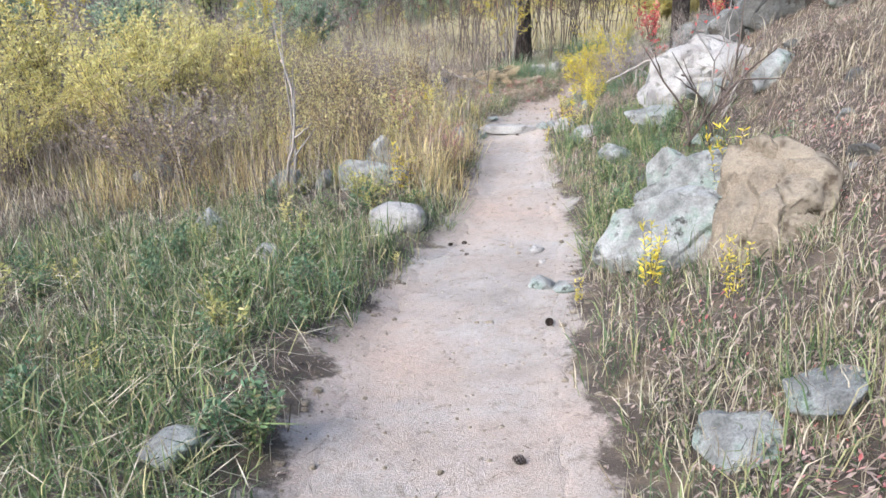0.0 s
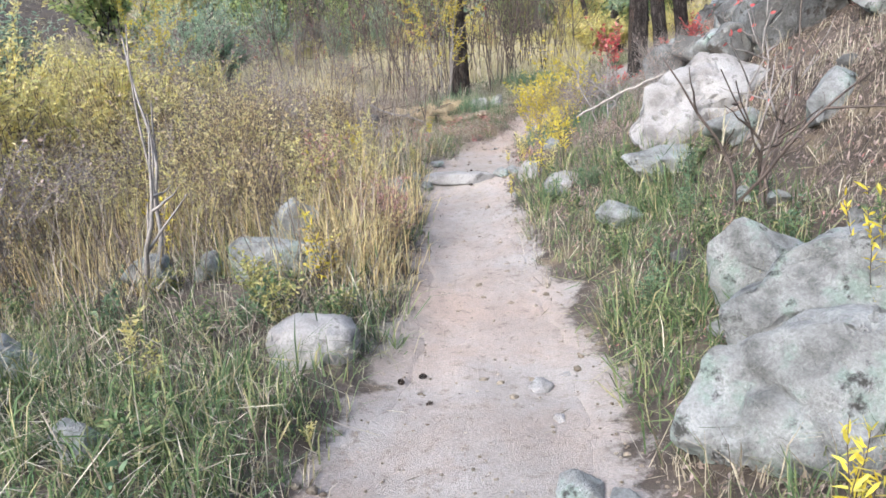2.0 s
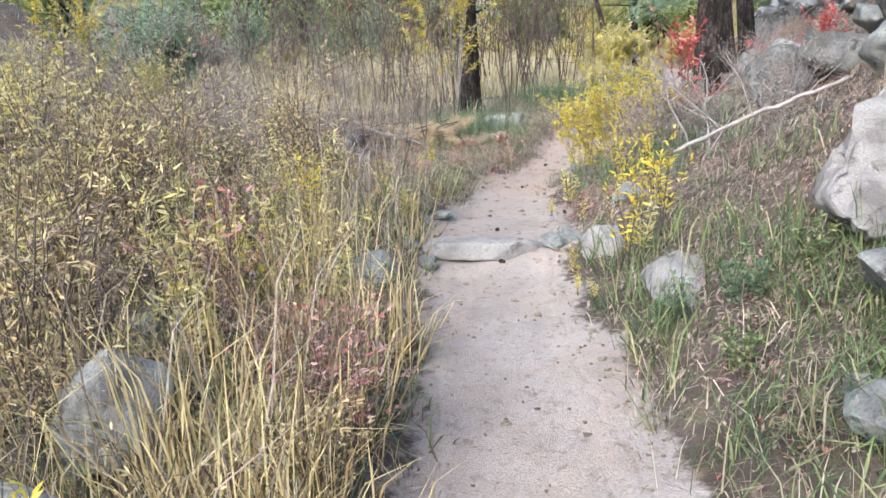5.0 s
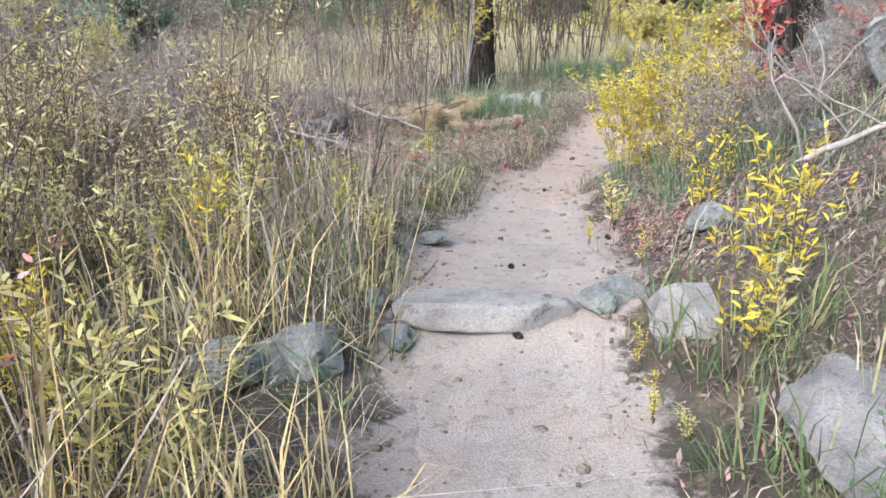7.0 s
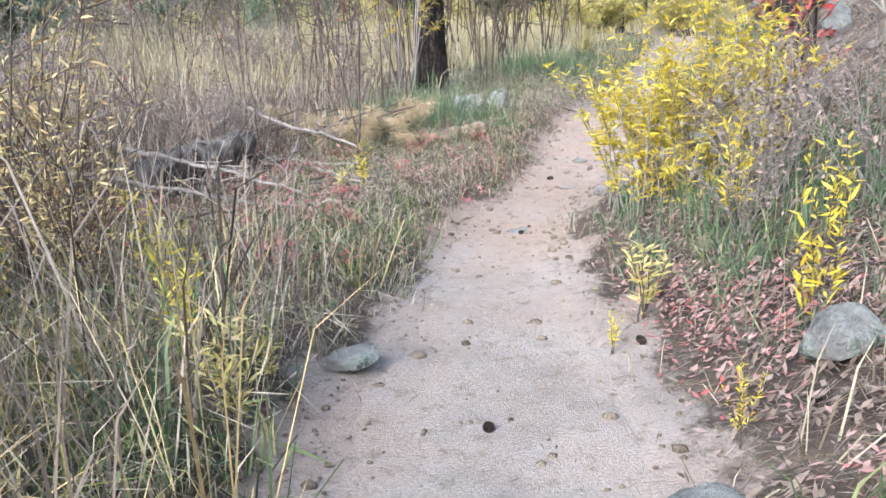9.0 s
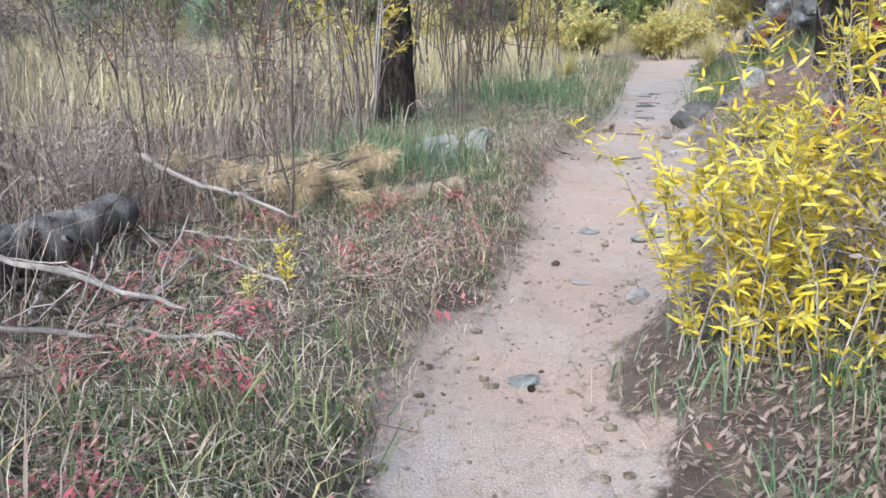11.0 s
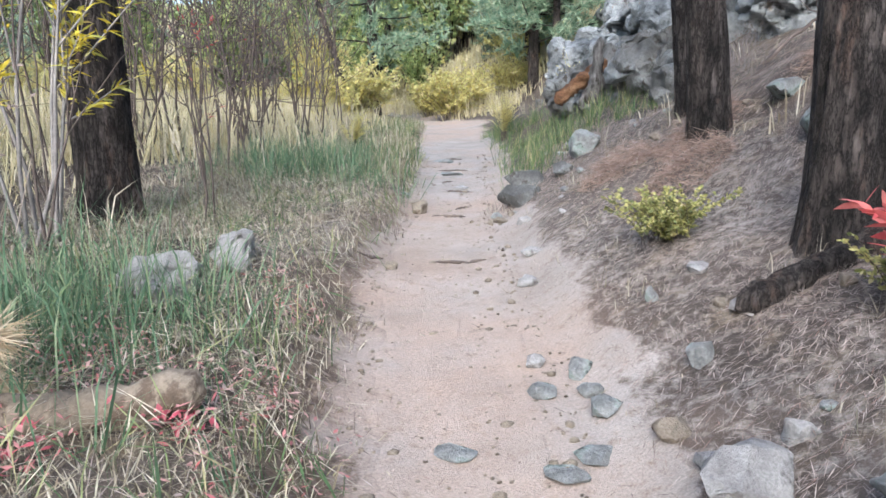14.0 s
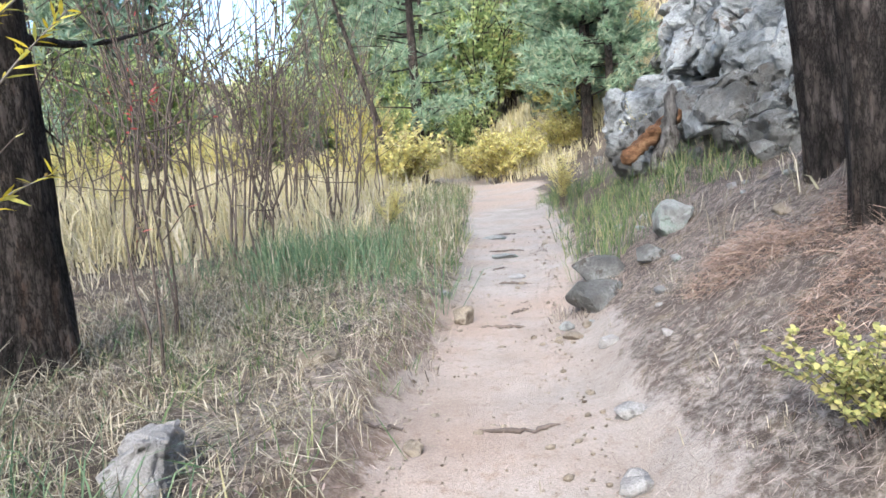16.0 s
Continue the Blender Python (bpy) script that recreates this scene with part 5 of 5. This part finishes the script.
log("rotten_log", "rotten orange brown broken log among rocks", (8.55, 25.6, 1.7), (9.25, 25.08, 2.36), 0.13, 0.1, ROTTEN, 6, rough=0.75)
log("splintered_snag", "splintered grey stump standing among rocks", (9.05, 25.3, 1.5), (9.2, 25.05, 2.85), 0.2, 0.05, SNAG, 7, rough=0.6)
log("fallen_branch", "bare branch lying on the slope", over(2.5, 11.3, 0.35), over(3.6, 11.0, 0.25), 0.018, 0.012, GREYTWIG, 8, stubs=4, category="branch")
log("fallen_branch", "stick lying on the slope", over(7.1, 19.6, 0.1), over(7.7, 19.3, 0.3), 0.02, 0.012, TWIG, 9, stubs=2, category="branch")

r = np.random.default_rng(19)
for k in range(22):
    x, y, a, n = r.uniform(-1.6, 0.5), r.uniform(13.6, 16.6), r.uniform(0, 3.14), r.uniform(0.2, 0.55)
    log("fallen_twig", "thin grey twig lying in dry litter", over(x - n * math.cos(a), y - n * math.sin(a), r.uniform(0.04, 0.1)), over(x + n * math.cos(a), y + n * math.sin(a), r.uniform(0.04, 0.16)), 0.011, 0.006, (GREYTWIG, TWIG)[k % 2], 30 + k, "twig", 2, 0.15)

# the fallen pine branch with straw-coloured needles
r = np.random.default_rng(9)
fb = thing("dead_pine_branch", "fallen pine branch with drooping straw-coloured dead needles", "branch", at=stand(0.4, 17.25))
s, c = Soup(), Soup()
z0 = float(height(0.4, 17.25))
for i in range(34):
    a0 = np.array([r.uniform(-0.95, 0.6), r.uniform(-0.2, 0.3), r.uniform(0.14, 0.4)])
    d = np.array([r.normal(0.18, 0.16), r.normal(-0.08, 0.12), r.uniform(-0.06, 0.1)])
    ln = a0 + np.linspace(0, 1, 7)[:, None] * d + r.normal(0, 0.008, (7, 3))
    tube(s, np.concatenate([[a0 - [0.25, -0.05, 0.06]], ln]), np.linspace(0.012, 0.004, 8), 5)
    n = 240
    p, w = along(ln, r.uniform(0.5, 1.0, n))
    way = w * 0.9 + r.normal(0, 0.6, (n, 3)) + [0, -0.1, -0.6]
    way /= np.linalg.norm(way, axis=1)[:, None]
    side = np.cross(way, r.normal(0, 1, (n, 3)))
    side /= np.linalg.norm(side, axis=1)[:, None]
    L = r.uniform(0.1, 0.2, n)[:, None]
    c.add(np.stack([p - side * 0.0028, p + side * 0.0028, p + way * L + [0, 0, -0.02]], 1).reshape(-1, 3), np.arange(3 * n).reshape(-1, 3))
tagged(part("twig_wood", s.mesh("twig_wood", TWIG, True), fb), kind="stuff")
tagged(part("dead_needles", c.mesh("dead_needles", DEADNEEDLE), fb, "straw-coloured dead needles"), kind="stuff")

# heaps of reddish needles caught on the slope
for i, (x, y) in enumerate(((5.35, 18.6), (6.0, 19.2), (5.6, 19.7), (6.9, 18.6))):
    r = np.random.default_rng(400 + i)
    n = 1500
    a, q = r.uniform(0, 6.283, n), np.sqrt(r.uniform(0, 1, n)) * 0.3
    p = np.stack([x + np.cos(a) * q * 1.3, y + np.sin(a) * q, np.zeros(n)], 1)
    p[:, 2] = height(p[:, 0], p[:, 1]) + r.uniform(0, 1, n) * 0.24 * (1 - (q / 0.3) ** 2)
    way = np.stack([r.normal(-0.5, 0.6, n), r.normal(-0.2, 0.6, n), r.normal(-0.2, 0.3, n)], 1)
    way *= (0.16 / np.linalg.norm(way, axis=1))[:, None]
    side = np.cross(way, r.normal(0, 1, (n, 3)))
    side *= (0.002 / np.linalg.norm(side, axis=1))[:, None]
    o = new("needle_heap", as_mesh("needle_heap", np.stack([p - side, p + side, p + way], 1).reshape(-1, 3), np.arange(3 * n).reshape(-1, 3), RUSTY))
    tagged(o, "heap of reddish brown fallen pine needles on the slope", "needles", kind="stuff")


# ---- cliff behind the meadow side ----
r = np.random.default_rng(12)
CL = "pale grey cliff boulder with dark cracks"
for k, (x, y, w, h, m) in enumerate(((9.5, 26.4, 1.5, 1.3, DARKROCK), (8.7, 23.3, 1.5, 1.3, DARKROCK), (8.5, 22.2, 1.3, 1.4, DARKROCK), (9.6, 23.6, 2.0, 2.2, CLIFF), (10.6, 22.6, 2.6, 2.6, CLIFF), (9.9, 25.9, 1.6, 1.4, DARKROCK), (11.3, 25.2, 2.6, 3.0, CLIFF), (12.4, 23.6, 3.0, 3.2, CLIFF),
                                     (11.2, 28.0, 2.2, 2.0, CLIFF), (13.0, 27.4, 3.0, 3.4, CLIFF), (12.6, 30.6, 2.4, 2.2, CLIFF), (14.6, 30.0, 3.4, 3.6, CLIFF), (14.2, 33.4, 2.6, 2.2, CLIFF), (16.2, 33.0, 3.6, 4.0, CLIFF), (15.0, 26.0, 4.0, 4.2, CLIFF), (17.4, 29.5, 4.6, 4.6, CLIFF), (18.6, 35.5, 4.4, 4.6, CLIFF), (20.5, 38.5, 4.6, 4.4, CLIFF), (22.5, 34.0, 5.5, 5.5, CLIFF), (9.2, 21.2, 1.4, 1.2, CLIFF), (13.4, 21.6, 3.0, 2.6, CLIFF), (16.4, 23.0, 4.0, 3.6, CLIFF))):
    rock(x, y, (w, w * 0.85, h), 500 + k, m, CL, r.uniform(0, 360), (r.uniform(-15, 15), r.uniform(-15, 15)), 0.28, "cliff_boulder", "boulder", 26, 0.0, group="cliff boulders", detail=5, broken=0.09)
for k in range(110):
    x, y = r.uniform(7.6, 16), r.uniform(22, 34)
    d = float(aside(x, y)[0])
    if d > 2.6:
        w = r.uniform(0.3, 1.5)
        rock(x, y, (w, w * 0.8, w * 0.7), 560 + k, (CLIFF, DARKROCK)[k % 2], "broken grey rock below the cliff", r.uniform(0, 360), (0, 0), 0.2, "rubble_rock", "rock", 10, 0.0, group="rubble below the cliff", detail=3)
rock(6.35, 18.6, (0.6, 0.4, 0.2), 620, GRANITE, "flat grey ledge stone on the slope", 20, (0, 10))
rock(6.5, 18.35, (0.2, 0.16, 0.16), 621, PALE, "small pale stone on the slope", 20)
rock(5.75, 17.75, (0.4, 0.36, 0.46), 622, GRANITE, "upright grey rock with lichen on the slope", 20)
rock(7.4, 17.6, (0.8, 0.6, 0.5), 623, GRANITE, "grey rock with lichen on the slope", 70)
rock(8.2, 18.8, (1.0, 0.8, 0.6), 624, CLIFF, "pale rock on the slope", 70)


# ---- small stones, roots and cones on the trail ----
for k, (x, y, w, h, m) in enumerate(((3.34, 17.36, 0.13, 0.09, PALE), (3.47, 17.17, 0.19, 0.12, GRANITE), (3.22, 17.07, 0.19, 0.08, GRANITE), (3.4, 16.96, 0.13, 0.09, GRANITE), (3.75, 16.68, 0.17, 0.15, GRANITE), (4.02, 17.33, 0.13, 0.12, GRANITE), (3.99, 18.55, 0.15, 0.08, PALE), (4.29, 19.06, 0.2, 0.1, PALE), (3.94, 18.49, 0.17, 0.1, PALE), (3.23, 19.21, 0.15, 0.08, TAN), (2.66, 16.8, 0.2, 0.05, GRANITE), (2.95, 16.45, 0.22, 0.05, GRANITE), (3.1, 16.5, 0.2, 0.06, GRANITE),
                                     (1.27, 5.9, 0.2, 0.07, PALE), (1.27, 4.85, 0.28, 0.12, GRANITE), (1.42, 4.7, 0.2, 0.1, GRANITE), (1.42, 6.0, 0.07, 0.04, PALE), (1.3, 5.5, 0.09, 0.04, PALE), (2.3, 15.7, 0.16, 0.04, PALE), (4.85, 20.6, 0.2, 0.1, TAN), (4.95, 20.9, 0.16, 0.09, GRANITE), (4.15, 21.9, 0.16, 0.1, TAN), (4.5, 22.4, 0.14, 0.08, GRANITE), (2.98, 20.26, 0.35, 0.1, TAN), (5.6, 23.2, 0.3, 0.06, PALE), (6.0, 24.4, 0.5, 0.08, GRANITE), (6.6, 26.2, 0.5, 0.08, GRANITE))):
    rock(x, y, (w, w * 0.75, h), 700 + k, m, "small loose stone on the trail", 47 * k, (0, 0), 0.3, "stone", "stone", 12, 0.15, group="loose stones on the trail", detail=2)
pebbles = Soup()
r = np.random.default_rng(31)
bm = bmesh.new()
bmesh.ops.create_icosphere(bm, subdivisions=1, radius=1)
ball, ballf = np.array([q.co[:] for q in bm.verts]), np.array([[w.index for w in q.verts] for q in bm.faces])
bm.free()
for _ in range(4200):
    y = r.uniform(0, 27)
    cx, hw = np.interp(y, TRAIL_Y, TRAIL_X), np.interp(y, TRAIL_Y, TRAIL_W)
    x = cx + hw * (r.uniform(-1, 1) if r.uniform() < 0.5 else r.choice([-1, 1]) * r.normal(1.05, 0.15)) * 1.05
    w = r.uniform(0.003, 0.011) * (1 + (r.uniform() < 0.1) * 2.0)
    pebbles.add(ball * (1 + r.normal(0, 0.16, (len(ball), 1))) * [w, w * r.uniform(0.6, 1), w * 0.6] + [x, y, float(height(x, y)) + 0.007], ballf)
tagged(new("pebbles", pebbles.mesh("pebbles", TAN)), "scattered small pebbles on the trail", "pebbles", kind="stuff")


def root_ridge(x, y, long, turn, seed):
    r = np.random.default_rng(seed)
    t = np.linspace(-0.5, 0.5, 14)
    px, py = x + np.cos(turn) * t * long * 0.75, y + np.sin(turn) * t * long * 0.75 + r.normal(0, 0.02, 14).cumsum()
    s = Soup()
    tube(s, np.stack([px, py, height(px, py) + 0.012], 1), 0.015 * r.uniform(0.7, 1.2) * np.sqrt(np.clip(1 - (2 * t) ** 2, 0.02, 1)) * r.uniform(0.5, 1.4, 14), 7)
    tagged(new("tree_root", s.mesh("tree_root", TWIG, True)), "dark tree root crossing the trail", "root", "roots across the trail")


for k, a in enumerate(((4.6, 21.35, 0.45, -0.3), (4.95, 21.7, 0.3, -0.2), (5.4, 22.9, 0.4, -0.4), (6.2, 24.9, 0.6, -0.3), (5.6, 23.6, 0.3, -0.3), (3.8, 19.3, 0.55, -0.3), (3.15, 19.45, 0.3, 0.2), (6.9, 26.5, 0.5, -0.3))):
    root_ridge(*a, 800 + k)


def pine_cone(x, y, size, seed):
    """A cone of rings of overlapping scales, lying down."""
    s = Soup()
    r = np.random.default_rng(seed)
    for ring in range(7):
        t = ring / 6
        rad = math.sin(math.pi * (0.15 + 0.75 * t)) * 0.5
        for j in range(7):
            a = (j + 0.5 * (ring % 2)) * 2 * math.pi / 7
            o = np.array([math.cos(a), math.sin(a), 0])
            u = np.array([-o[1], o[0], 0])
            z = (t - 0.5) * 1.2
            s.add(np.array([o * rad * 0.3 + [0, 0, z - 0.1], o * rad + u * 0.17 + [0, 0, z], o * rad * 1.12 + [0, 0, z + 0.14], o * rad - u * 0.17 + [0, 0, z]]), np.array([[0, 1, 2], [0, 2, 3]]))
    ob = new("pine_cone", s.mesh("pine_cone", CONE))
    ob.matrix_world = pose(x, y, float(height(x, y)) + size * 0.45, 80, 0, r.uniform(0, 360)) @ Matrix.Scale(size, 4)
    tagged(ob, "small dark brown pine cone lying on the trail", "pine cone", "pine cones on the trail")


for k, (x, y, w) in enumerate(((1.29, 4.11, 0.07), (1.09, 2.56, 0.06), (0.62, 6.07, 0.05), (0.5, 6.0, 0.05), (2.22, 16.05, 0.06), (1.69, 14.36, 0.045), (1.18, 11.8, 0.05), (1.13, 10.8, 0.05), (1.85, 12.35, 0.05), (2.1, 11.55, 0.05), (0.66, 5.75, 0.04))):
    pine_cone(x, y, w * 0.72, 900 + k)


# stones half sunk in the needles of the slope
r = np.random.default_rng(61)
for k, (x, y) in enumerate(chance_places(r, 46, (2.4, 7.6, 14.2, 23.5), lambda x, y, d, w: w + 0.12 < d < 3.0)):
    w = r.uniform(0.07, 0.2)
    rock(x, y, (w, w * 0.8, w * 0.6), 1000 + k, (GRANITE, TAN, PALE)[k % 3], "small stone half sunk in pine needles", 33 * k, (0, 0), 0.35, "slope_stone", "stone", 8, 0.05, group="stones on the slope", detail=2)
for k, (x, y) in enumerate(chance_places(r, 30, (2.0, 6.0, 0.5, 13), lambda x, y, d, w: w + 0.3 < d < 3.6)):
    w = r.uniform(0.1, 0.32)
    rock(x, y, (w, w * 0.8, w * 0.7), 1060 + k, (GRANITE, DARKROCK)[k % 2], "grey stone among dry leaves on the slope", 33 * k, (0, 0), 0.35, "slope_stone", "stone", 8, 0.05, group="stones on the slope", detail=3)
